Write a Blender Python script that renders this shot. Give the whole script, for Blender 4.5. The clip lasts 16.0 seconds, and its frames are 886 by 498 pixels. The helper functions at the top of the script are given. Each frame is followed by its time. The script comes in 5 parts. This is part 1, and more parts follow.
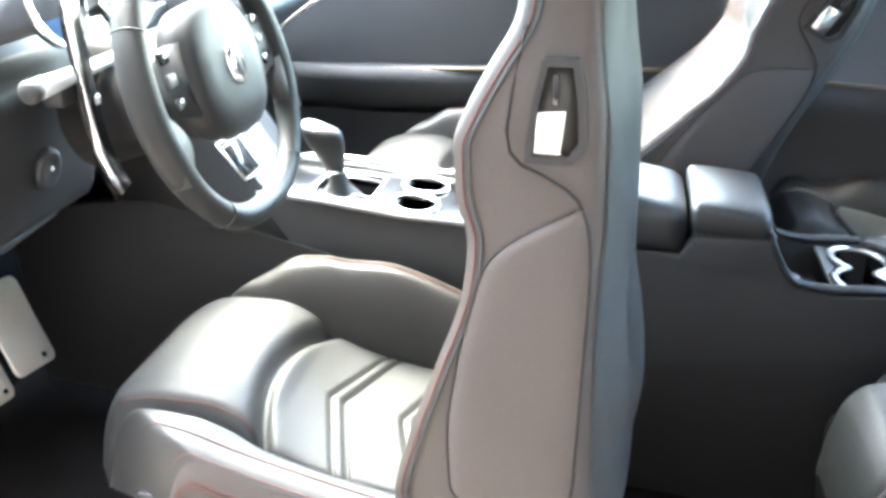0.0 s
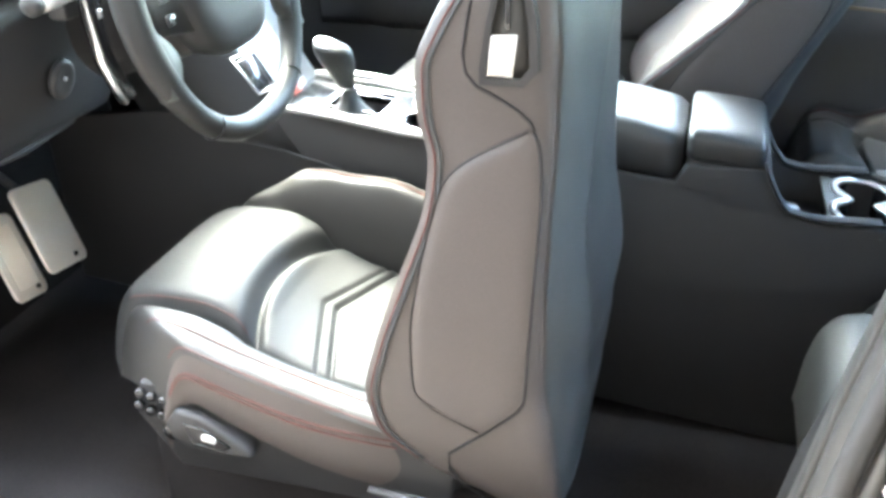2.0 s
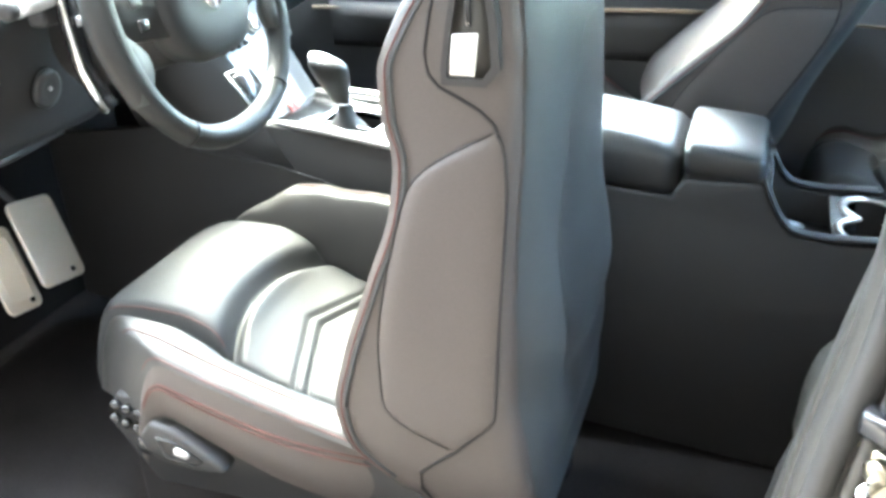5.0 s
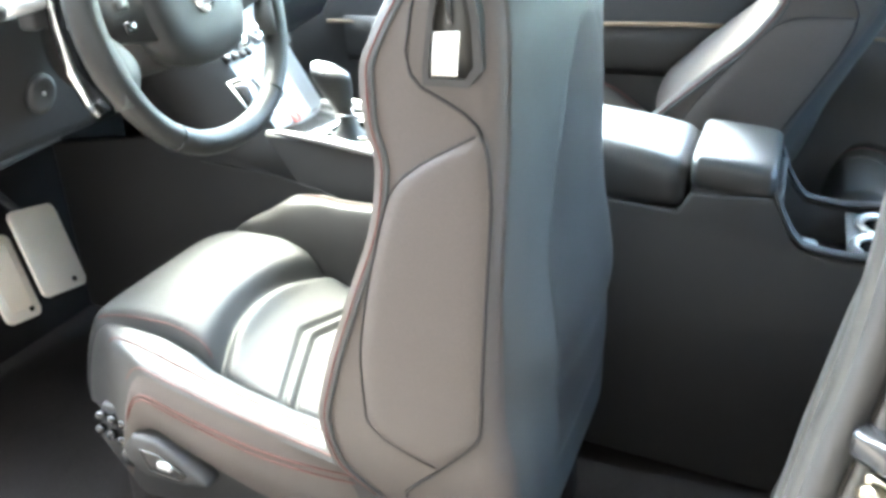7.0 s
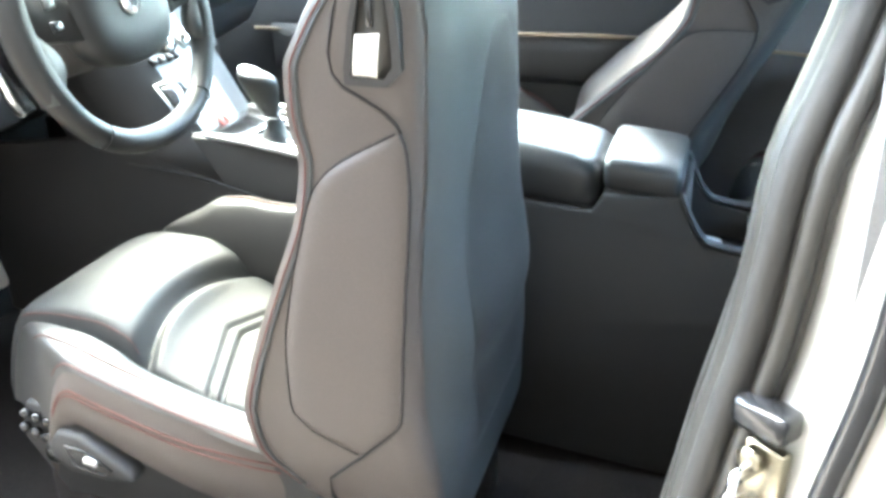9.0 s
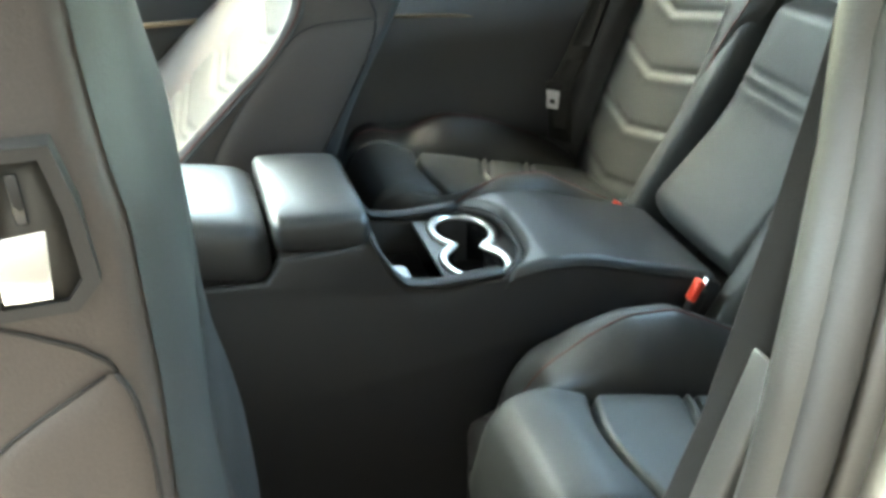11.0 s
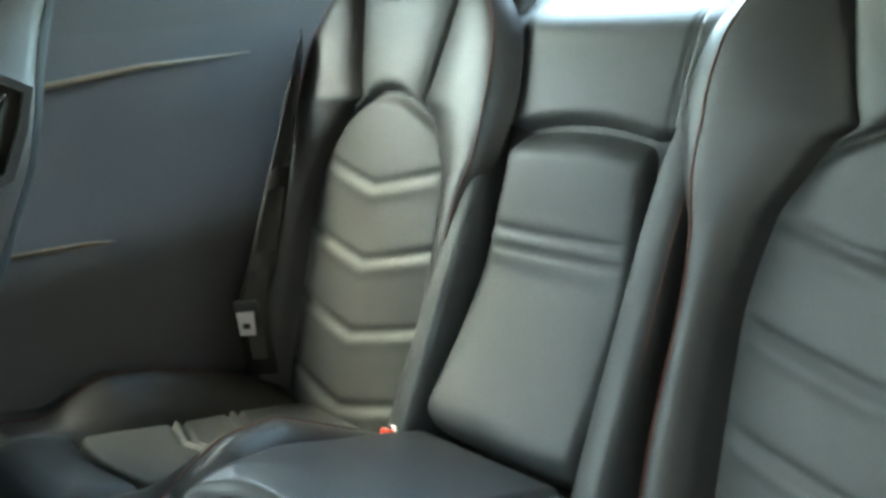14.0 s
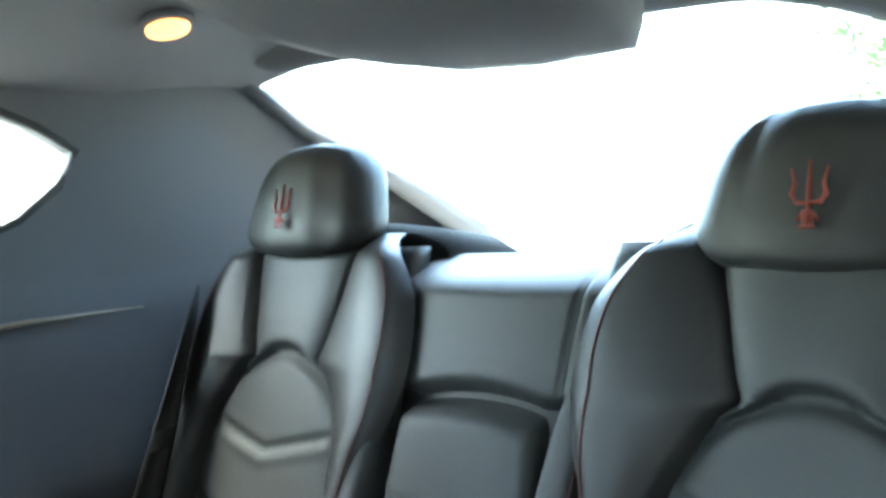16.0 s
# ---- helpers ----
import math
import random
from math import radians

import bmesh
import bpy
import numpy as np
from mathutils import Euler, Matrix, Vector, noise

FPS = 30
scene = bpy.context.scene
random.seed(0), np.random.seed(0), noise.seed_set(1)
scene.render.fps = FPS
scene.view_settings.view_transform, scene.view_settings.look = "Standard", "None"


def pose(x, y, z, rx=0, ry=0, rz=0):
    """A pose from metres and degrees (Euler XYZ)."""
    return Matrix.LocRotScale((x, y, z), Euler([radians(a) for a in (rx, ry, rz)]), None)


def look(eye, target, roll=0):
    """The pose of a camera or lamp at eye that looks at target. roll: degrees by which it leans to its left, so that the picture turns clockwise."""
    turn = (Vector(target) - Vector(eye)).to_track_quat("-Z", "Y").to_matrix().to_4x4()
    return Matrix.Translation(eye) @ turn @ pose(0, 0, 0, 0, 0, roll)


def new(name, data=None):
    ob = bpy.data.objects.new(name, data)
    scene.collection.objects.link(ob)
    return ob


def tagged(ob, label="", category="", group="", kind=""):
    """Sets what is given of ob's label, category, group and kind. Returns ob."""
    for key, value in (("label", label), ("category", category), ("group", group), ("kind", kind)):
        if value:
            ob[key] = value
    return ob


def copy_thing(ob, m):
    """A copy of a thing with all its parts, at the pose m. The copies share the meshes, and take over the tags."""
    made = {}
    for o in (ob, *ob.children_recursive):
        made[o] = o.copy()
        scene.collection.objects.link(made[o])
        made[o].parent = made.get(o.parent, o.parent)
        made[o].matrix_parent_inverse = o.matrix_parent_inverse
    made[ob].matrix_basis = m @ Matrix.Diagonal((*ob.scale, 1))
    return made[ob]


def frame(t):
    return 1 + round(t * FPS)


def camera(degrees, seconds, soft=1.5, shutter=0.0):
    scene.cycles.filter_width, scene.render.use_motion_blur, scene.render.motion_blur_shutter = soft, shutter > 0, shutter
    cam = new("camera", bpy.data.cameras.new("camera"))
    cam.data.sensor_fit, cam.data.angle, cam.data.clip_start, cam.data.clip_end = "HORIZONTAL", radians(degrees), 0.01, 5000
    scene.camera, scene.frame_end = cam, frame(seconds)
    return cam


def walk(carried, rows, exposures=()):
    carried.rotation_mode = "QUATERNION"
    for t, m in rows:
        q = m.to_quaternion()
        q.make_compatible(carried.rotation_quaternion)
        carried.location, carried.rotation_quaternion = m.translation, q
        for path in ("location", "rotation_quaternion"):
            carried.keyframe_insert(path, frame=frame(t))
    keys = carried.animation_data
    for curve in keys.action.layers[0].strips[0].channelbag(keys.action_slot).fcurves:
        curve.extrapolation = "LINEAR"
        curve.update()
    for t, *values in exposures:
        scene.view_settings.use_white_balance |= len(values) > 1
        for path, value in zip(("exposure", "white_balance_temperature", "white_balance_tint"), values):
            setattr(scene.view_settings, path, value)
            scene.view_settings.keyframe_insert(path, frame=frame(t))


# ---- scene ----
# ---- camera and its way: x to the car's tail, y to the passenger side, z up ----
cam = camera(52.541, 16.0, soft=3.5)
PATH_ROWS = [
    (0, look((-0.0981, -1.4812, 1.1307), (-0.2852, -0.5856, 0.7271), -1.629)),
    (0.5, look((-0.0002, -1.5534, 1.1669), (-0.2266, -0.6886, 0.7188), -0.950)),
    (1, look((0.0076, -1.5493, 1.1589), (-0.2297, -0.7122, 0.6660), -0.966)),
    (1.5, look((0.0161, -1.5065, 1.1542), (-0.2157, -0.6665, 0.6635), -1.080)),
    (2, look((0.0380, -1.4998, 1.1450), (-0.2223, -0.6624, 0.6644), -1.942)),
    (2.5, look((0.0580, -1.4885, 1.1378), (-0.2075, -0.6493, 0.6632), -2.079)),
    (3, look((0.0730, -1.4803, 1.1303), (-0.2010, -0.6385, 0.6651), -2.222)),
    (3.5, look((0.0851, -1.4766, 1.1214), (-0.2026, -0.6357, 0.6630), -2.304)),
    (4, look((0.0945, -1.4728, 1.1134), (-0.2036, -0.6321, 0.6613), -2.381)),
    (6.5, look((0.1438, -1.4276, 1.0733), (-0.1894, -0.5862, 0.6477), -3.034)),
    (7, look((0.1533, -1.4175, 1.0637), (-0.1926, -0.5776, 0.6453), -2.876)),
    (7.5, look((0.1695, -1.4177, 1.0531), (-0.1502, -0.5729, 0.6241), -3.278)),
    (8, look((0.1797, -1.4561, 1.0509), (-0.1244, -0.6018, 0.6293), -2.434)),
    (8.2, look((0.1734, -1.4715, 1.0575), (-0.1205, -0.6133, 0.6368), -1.881)),
    (10.3, look((0.2018, -1.3023, 1.0655), (-0.0168, -0.4064, 0.6789), -2.746)),
    (10.5, look((0.0908, -1.1578, 1.0639), (0.0332, -0.2550, 0.6378), 1.098)),
    (10.7, look((-0.0166, -1.1925, 1.1346), (0.0981, -0.3151, 0.6686), 2.689)),
    (11, look((-0.0714, -1.0975, 1.1398), (0.1886, -0.2743, 0.6352), -0.325)),
    (11.5, look((-0.0655, -0.9921, 1.0998), (0.3049, -0.1970, 0.6196), -1.517)),
    (12, look((-0.0844, -0.8618, 1.0566), (0.4148, -0.1634, 0.5438), -3.106)),
    (12.5, look((-0.0708, -0.7615, 0.9796), (0.4647, -0.0996, 0.4551), -4.031)),
    (13, look((-0.0398, -0.7095, 0.9506), (0.5048, -0.0427, 0.4418), -5.115)),
    (13.5, look((-0.0196, -0.6902, 0.9578), (0.5849, 0.0012, 0.5621), -5.156)),
    (14, look((-0.0181, -0.6838, 0.9678), (0.6421, 0.0113, 0.6832), -4.149)),
    (14.5, look((0.0048, -0.6853, 0.9793), (0.7013, 0.0132, 0.8147), -3.673)),
    (15, look((0.0237, -0.6853, 0.9945), (0.7383, 0.0124, 0.9438), -3.361)),
    (15.5, look((0.0326, -0.6920, 1.0060), (0.7650, -0.0112, 0.9986), -3.380)),
    (16, look((0.0457, -0.6961, 1.0017), (0.8004, -0.0412, 0.9650), -3.040)),
]
walk(cam, PATH_ROWS, exposures=[(0.0, 7.3, 6400, 2), (4.0, 7.35, 6350, -3), (8.2, 7.4, 6350, -3), (10.3, 7.35, 6500, -5), (11.0, 6.95, 7000, -10), (12.0, 6.45, 7700, -13), (13.0, 6.35, 7700, -10), (14.0, 6.8, 7000, -12), (15.0, 6.85, 6400, -9), (16.0, 6.25, 6100, -6)])

# ---- bright hazy sky and a weak veiled sun ----
world = bpy.data.worlds.new("sky")
scene.world = world
world.use_nodes = True
wn = world.node_tree
wn.nodes.clear()
sky = wn.nodes.new("ShaderNodeTexSky")
sky.sky_type = "NISHITA"
sky.sun_disc = False
sky.sun_elevation = radians(60)
sky.sun_rotation = radians(-42)
sky.dust_density = 5.0
sky.air_density = 1.2
sky.ozone_density = 2.0
bg = wn.nodes.new("ShaderNodeBackground")
bg.inputs["Strength"].default_value = 0.15
wo = wn.nodes.new("ShaderNodeOutputWorld")
wn.links.new(sky.outputs[0], bg.inputs[0])
wn.links.new(bg.outputs[0], wo.inputs[0])
sun = new("sun", bpy.data.lights.new("sun", "SUN"))
sun.data.energy = 0.2
sun.data.angle = radians(20)
sun.data.color = (1.0, 0.97, 0.93)
sun.matrix_world = look((-1.93, 2.15, 5.0), (0, 0, 0))

# ---- materials ----
def mat(name, color, rough=0.5, metal=0.0, grain=None, bump=0.0, vary=0.12, spec=0.5, blotch=6.0, coat=0.0):
    """A node material: base colour with broad blotches and fine grain, roughness wear and a bump."""
    m = bpy.data.materials.new(name)
    m.use_nodes = True
    nt = m.node_tree
    b = nt.nodes["Principled BSDF"]
    b.inputs["Metallic"].default_value = metal
    b.inputs["Specular IOR Level"].default_value = spec
    b.inputs["Coat Weight"].default_value = coat
    tc = nt.nodes.new("ShaderNodeTexCoord")
    big = nt.nodes.new("ShaderNodeTexNoise")
    big.inputs["Scale"].default_value = blotch
    big.inputs["Detail"].default_value = 5
    nt.links.new(tc.outputs["Object"], big.inputs["Vector"])
    fine = nt.nodes.new("ShaderNodeTexNoise")
    fine.inputs["Scale"].default_value = grain or 300
    fine.inputs["Detail"].default_value = 3
    nt.links.new(tc.outputs["Object"], fine.inputs["Vector"])
    mix = nt.nodes.new("ShaderNodeMath")
    mix.operation = "ADD"
    nt.links.new(big.outputs["Fac"], mix.inputs[0])
    nt.links.new(fine.outputs["Fac"], mix.inputs[1])
    ramp = nt.nodes.new("ShaderNodeValToRGB")
    ramp.color_ramp.elements[0].position = 0.3
    ramp.color_ramp.elements[1].position = 0.75
    half = nt.nodes.new("ShaderNodeMath")
    half.operation = "MULTIPLY"
    half.inputs[1].default_value = 0.5
    nt.links.new(mix.outputs[0], half.inputs[0])
    nt.links.new(half.outputs[0], ramp.inputs[0])
    lo = [c * (1 - vary) for c in color]
    hi = [min(1, c * (1 + vary)) for c in color]
    ramp.color_ramp.elements[0].color = (*lo, 1)
    ramp.color_ramp.elements[1].color = (*hi, 1)
    nt.links.new(ramp.outputs[0], b.inputs["Base Color"])
    rr = nt.nodes.new("ShaderNodeMapRange")
    rr.inputs["To Min"].default_value = max(0.02, rough - 0.06)
    rr.inputs["To Max"].default_value = min(1, rough + 0.08)
    nt.links.new(big.outputs["Fac"], rr.inputs["Value"])
    nt.links.new(rr.outputs[0], b.inputs["Roughness"])
    if bump:
        bn = nt.nodes.new("ShaderNodeBump")
        bn.inputs["Strength"].default_value = bump
        bn.inputs["Distance"].default_value = 0.001
        nt.links.new(fine.outputs["Fac"], bn.inputs["Height"])
        nt.links.new(bn.outputs[0], b.inputs["Normal"])
    return m


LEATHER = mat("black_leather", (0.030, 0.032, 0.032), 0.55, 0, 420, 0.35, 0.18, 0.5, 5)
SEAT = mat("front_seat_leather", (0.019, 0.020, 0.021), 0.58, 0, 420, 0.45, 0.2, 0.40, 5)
# darker copy of the black leather, for bolsters and the backrest's rear panel
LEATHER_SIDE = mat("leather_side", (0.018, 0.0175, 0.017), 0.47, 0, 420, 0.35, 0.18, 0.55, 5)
# same black leather, lightened and warmed: door-side light put into the colour
FLANK_LIT = mat("flank_leather_lit", (0.052, 0.043, 0.039), 0.52, 0, 420, 0.35, 0.18, 0.45, 5)
STITCH = mat("red_stitch", (0.080, 0.022, 0.017), 0.75, 0, 900, 0.4, 0.2)
PLASTIC = mat("soft_plastic", (0.021, 0.0205, 0.021), 0.55, 0, 700, 0.3, 0.15, 0.4)
GLOSS = mat("gloss_black", (0.012, 0.012, 0.013), 0.18, 0, 500, 0.0, 0.1)
CARPET = mat("carpet", (0.022, 0.020, 0.020), 0.95, 0, 260, 0.9, 0.35, 0.1, 9)
LINING = mat("headlining", (0.17, 0.17, 0.17), 0.9, 0, 500, 0.4, 0.1, 0.2, 3)
CHROME = mat("chrome", (0.9, 0.9, 0.9), 0.16, 1.0, 300, 0, 0.03)
ARM = mat("armrest_leather", (0.022, 0.023, 0.024), 0.42, 0, 420, 0.35, 0.18, 0.5, 5)
SATIN = mat("satin_chrome", (0.92, 0.92, 0.92), 0.30, 1.0, 300, 0, 0.03)
ALU = mat("satin_aluminium", (0.66, 0.58, 0.48), 0.42, 0.35, 600, 0.2, 0.08)
SILVER = mat("silver_paint", (0.50, 0.50, 0.50), 0.3, 0.55, 600, 0.05, 0.06)
RED = mat("red_plastic", (0.65, 0.05, 0.025), 0.4, 0, 300, 0.05, 0.1)
WEB = mat("belt_webbing", (0.010, 0.0095, 0.009), 0.75, 0, 900, 0.6, 0.15, 0.3)
REARWEB = mat("rear_belt_webbing", (0.045, 0.043, 0.041), 0.75, 0, 900, 0.6, 0.15, 0.3)
TRIM = mat("grey_trim", (0.024, 0.022, 0.019), 0.5, 0, 500, 0.3, 0.1)
SIDEBLOCK = mat("side_block_dark", (0.042, 0.039, 0.037), 0.9, 0, 60, 0.5, 0.2, 0.2, 0.7)
BARK = mat("bark", (0.12, 0.09, 0.065), 0.9, 0, 60, 0.6, 0.3)
RUBBER = mat("rubber_seal", (0.018, 0.0165, 0.015), 0.65, 0, 400, 0.15, 0.15)
PAINT = mat("body_paint", (0.29, 0.278, 0.25), 0.3, 0, 300, 0.0, 0.06, 0.5, 2, 0.4)
STEEL = mat("satin_steel", (0.55, 0.55, 0.55), 0.4, 0.25, 400, 0.05, 0.06)
ZINC = mat("zinc_steel", (0.34, 0.31, 0.24), 0.30, 1.0, 200, 0.1, 0.12)
PAVING = mat("paving", (0.105, 0.096, 0.087), 0.9, 0, 40, 0.6, 0.25, 0.3, 0.8)
DECK = mat("console_deck", (0.004, 0.004, 0.0045), 0.14, 0, 500, 0.0, 0.12, 0.4)
KNOB = mat("knob_leather", (0.012, 0.012, 0.012), 0.5, 0, 420, 0.35, 0.12, 0.35)
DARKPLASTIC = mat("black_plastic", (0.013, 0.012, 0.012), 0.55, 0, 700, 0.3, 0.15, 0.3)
DARKSATIN = mat("dark_satin_metal", (0.10, 0.10, 0.10), 0.4, 0.4, 500, 0.05, 0.1)
DASHTOP = mat("dash_leather", (0.022, 0.022, 0.023), 0.5, 0, 420, 0.35, 0.15, 0.45)
TAN = mat("tan_edge", (0.20, 0.15, 0.10), 0.5, 0, 400, 0.2, 0.12)
LEAF = mat("foliage", (0.06, 0.10, 0.03), 0.7, 0, 30, 0.3, 0.4)
SPEAKER = mat("speaker_cloth", (0.012, 0.012, 0.012), 0.95, 0, 900, 0.6, 0.2, 0.1)
DOORCARD = mat("door_card_vinyl", (0.050, 0.050, 0.052), 0.6, 0, 600, 0.3, 0.12, 0.3, 4)
SIDE = mat("side_lining", (0.125, 0.127, 0.131), 0.85, 0, 600, 0.3, 0.12, 0.2, 3)
FRONTBLOCK = mat("front_block_grey", (0.13, 0.128, 0.122), 0.9, 0, 60, 0.5, 0.2, 0.2, 0.7)
DECALRED = mat("red_print", (0.20, 0.035, 0.024), 0.6, 0, 300, 0, 0.08)
GREYPRINT = mat("grey_print", (0.10, 0.10, 0.10), 0.5, 0, 300, 0, 0.08)


def glass(name, tint=(0.9, 0.95, 0.93)):
    m = bpy.data.materials.new(name)
    m.use_nodes = True
    nt = m.node_tree
    nt.nodes.remove(nt.nodes["Principled BSDF"])
    tr = nt.nodes.new("ShaderNodeBsdfTransparent")
    tr.inputs[0].default_value = (*tint, 1)
    gl = nt.nodes.new("ShaderNodeBsdfGlossy")
    gl.inputs["Roughness"].default_value = 0.02
    mx = nt.nodes.new("ShaderNodeMixShader")
    mx.inputs[0].default_value = 0.05
    nt.links.new(tr.outputs[0], mx.inputs[1])
    nt.links.new(gl.outputs[0], mx.inputs[2])
    nt.links.new(mx.outputs[0], nt.nodes["Material Output"].inputs[0])
    return m


GLASS = glass("window_glass")
WINDSCREEN = glass("tinted_windscreen", (0.36, 0.38, 0.375))


def lamp_glow(name, color, strength):
    m = bpy.data.materials.new(name)
    m.use_nodes = True
    b = m.node_tree.nodes["Principled BSDF"]
    b.inputs["Base Color"].default_value = (0.70, 0.42, 0.18, 1)
    b.inputs["Emission Color"].default_value = (*color, 1)
    b.inputs["Emission Strength"].default_value = strength
    return m


GLOW = lamp_glow("lamp_lens", (1.0, 0.36, 0.09), 0.07)

# ---- mesh tools ----
REAR = Matrix(((1.154, 0, -0.014, -0.050), (0, 1.141, 0, 0), (-0.075, 0, 1.168, -0.022), (0, 0, 0, 1)))
REAR_CUSHION = Matrix(((0.85, 0, 0, 0.020), (0, 1.0, 0, 0), (-0.06, 0, 1.168, 0.030), (0, 0, 0, 1)))
CONSOLE = Matrix(((1.034, 0, -0.014, 0.0125), (0, 1.09, 0, 0), (-0.11, 0, 1.168, -0.006), (0, 0, 0, 1)))
DASH = Matrix(((1.154, 0, -0.014, -0.035), (0, 1.03, 0, 0.0), (-0.075, 0, 1.168, -0.060), (0, 0, 0, 1)))
frame_of = {"m": None}


def part(name, bm, material, parent=None, label="", smooth=True):
    """One mesh object; while frame_of is set, its points are laid into the cabin's frame first."""
    me = bpy.data.meshes.new(name)
    if frame_of["m"]:
        bmesh.ops.transform(bm, matrix=frame_of["m"], verts=bm.verts)
    bmesh.ops.recalc_face_normals(bm, faces=bm.faces)
    for f in bm.faces:
        f.smooth = smooth
    bm.to_mesh(me)
    bm.free()
    me.materials.append(material)
    ob = new(name, me)
    if parent is not None:
        ob.parent = parent
    if label:
        ob["label"] = label
    return ob


def thing(name, label, category, at=(0, 0, 0), group="", kind=""):
    ob = new(name)
    ob.location = at
    ob.empty_display_size = 0.05
    return tagged(ob, label, category, group, kind)


def table(x, pts):
    """Smooth lookup in a table of (x, value) pairs, with no overshoot."""
    if x <= pts[0][0]:
        return pts[0][1]
    if x >= pts[-1][0]:
        return pts[-1][1]
    i = 0
    while x > pts[i + 1][0]:
        i += 1

    def grade(k):
        return (pts[k + 1][1] - pts[k][1]) / (pts[k + 1][0] - pts[k][0])

    def slope(k):
        if k == 0:
            return grade(0)
        if k == len(pts) - 1:
            return grade(k - 1)
        p, q = grade(k - 1), grade(k)
        return 2 * p * q / (p + q) if p * q > 0 else 0.0
    h = pts[i + 1][0] - pts[i][0]
    t = (x - pts[i][0]) / h
    return ((1 + 2 * t) * pts[i][1] + t * h * slope(i)) * (1 - t) ** 2 + ((3 - 2 * t) * pts[i + 1][1] + (t - 1) * h * slope(i + 1)) * t * t


def groove(d, w=0.005, deep=0.006):
    return -deep * math.exp(-(d / w) ** 2)


def lin(a, b, n):
    return [a + (b - a) * i / (n - 1) for i in range(n)]


def sheet(fn, us, vs, region=None):
    """Grid surfaces fn(u, v); with region(u, v), one bmesh for each region's name."""
    out = {}
    pts = [[Vector(fn(u, v)) for v in vs] for u in us]
    cache = {}
    for i in range(len(us) - 1):
        for j in range(len(vs) - 1):
            key = region((us[i] + us[i + 1]) / 2, (vs[j] + vs[j + 1]) / 2) if region else "all"
            if key is None:
                continue
            bm = out.setdefault(key, bmesh.new())
            q = []
            for a, b in ((i, j), (i + 1, j), (i + 1, j + 1), (i, j + 1)):
                k = (key, a, b)
                if k not in cache:
                    cache[k] = bm.verts.new(pts[a][b])
                q.append(cache[k])
            bm.faces.new(q)
    return out if region else out["all"]


def loft(rings, caps=True, closed=True, bm=None):
    bm = bm or bmesh.new()
    rv = [[bm.verts.new(p) for p in r] for r in rings]
    n = len(rings[0])
    for a, b in zip(rv, rv[1:]):
        for i in range(n if closed else n - 1):
            j = (i + 1) % n
            bm.faces.new((a[i], a[j], b[j], b[i]))
    if caps:
        bm.faces.new(rv[0])
        bm.faces.new(rv[-1])
    return bm


def tube(pts, r, n=8, closed=False, bm=None, flat=1.0):
    """A round bar along a line of points."""
    pts = [Vector(p) for p in pts]
    rings = []
    m = len(pts)
    for i, p in enumerate(pts):
        a = pts[(i - 1) % m] if closed or i else p
        b = pts[(i + 1) % m] if closed or i < m - 1 else p
        d = (b - a).normalized()
        side = d.cross(Vector((0, 0, 1)))
        if side.length < 0.05:
            side = d.cross(Vector((1, 0, 0)))
        side.normalize()
        up = side.cross(d)
        rr = r[i] if isinstance(r, (list, tuple)) else r
        rings.append([p + side * rr * math.cos(2 * math.pi * k / n) + up * rr * flat * math.sin(2 * math.pi * k / n) for k in range(n)])
    bm = bm or bmesh.new()
    if closed:
        rings.append(rings[0])
        return loft(rings, False, True, bm)
    return loft(rings, True, True, bm)


def band(pts, width_dir, width, thick, bm=None):
    """A flat strap along points; width_dir is a vector or a list of vectors."""
    pts = [Vector(p) for p in pts]
    rings = []
    for i, p in enumerate(pts):
        d = (pts[min(i + 1, len(pts) - 1)] - pts[max(i - 1, 0)]).normalized()
        w = Vector(width_dir[i] if isinstance(width_dir, list) else width_dir).normalized()
        nrm = d.cross(w).normalized() * thick / 2
        w = w * width / 2
        rings.append([p - w - nrm, p + w - nrm, p + w + nrm, p - w + nrm])
    return loft(rings, True, True, bm)


def rbox(c, s, bev=0.006, seg=2, rot=None, bm=None):
    """A box with rounded edges: centre, size, bevel."""
    bm = bm or bmesh.new()
    t = bmesh.new()
    bmesh.ops.create_cube(t, size=1)
    for v in t.verts:
        v.co = Vector((v.co.x * s[0], v.co.y * s[1], v.co.z * s[2]))
    if bev:
        bmesh.ops.bevel(t, geom=t.edges[:], offset=min(bev, min(s) * 0.45), segments=seg, profile=0.5, affect="EDGES")
    mtx = Matrix.Translation(c) @ (Euler([radians(a) for a in rot]).to_matrix().to_4x4() if rot else Matrix())
    for v in t.verts:
        v.co = mtx @ v.co
    me = bpy.data.meshes.new("tmp")
    t.to_mesh(me)
    t.free()
    bm.from_mesh(me)
    bpy.data.meshes.remove(me)
    return bm


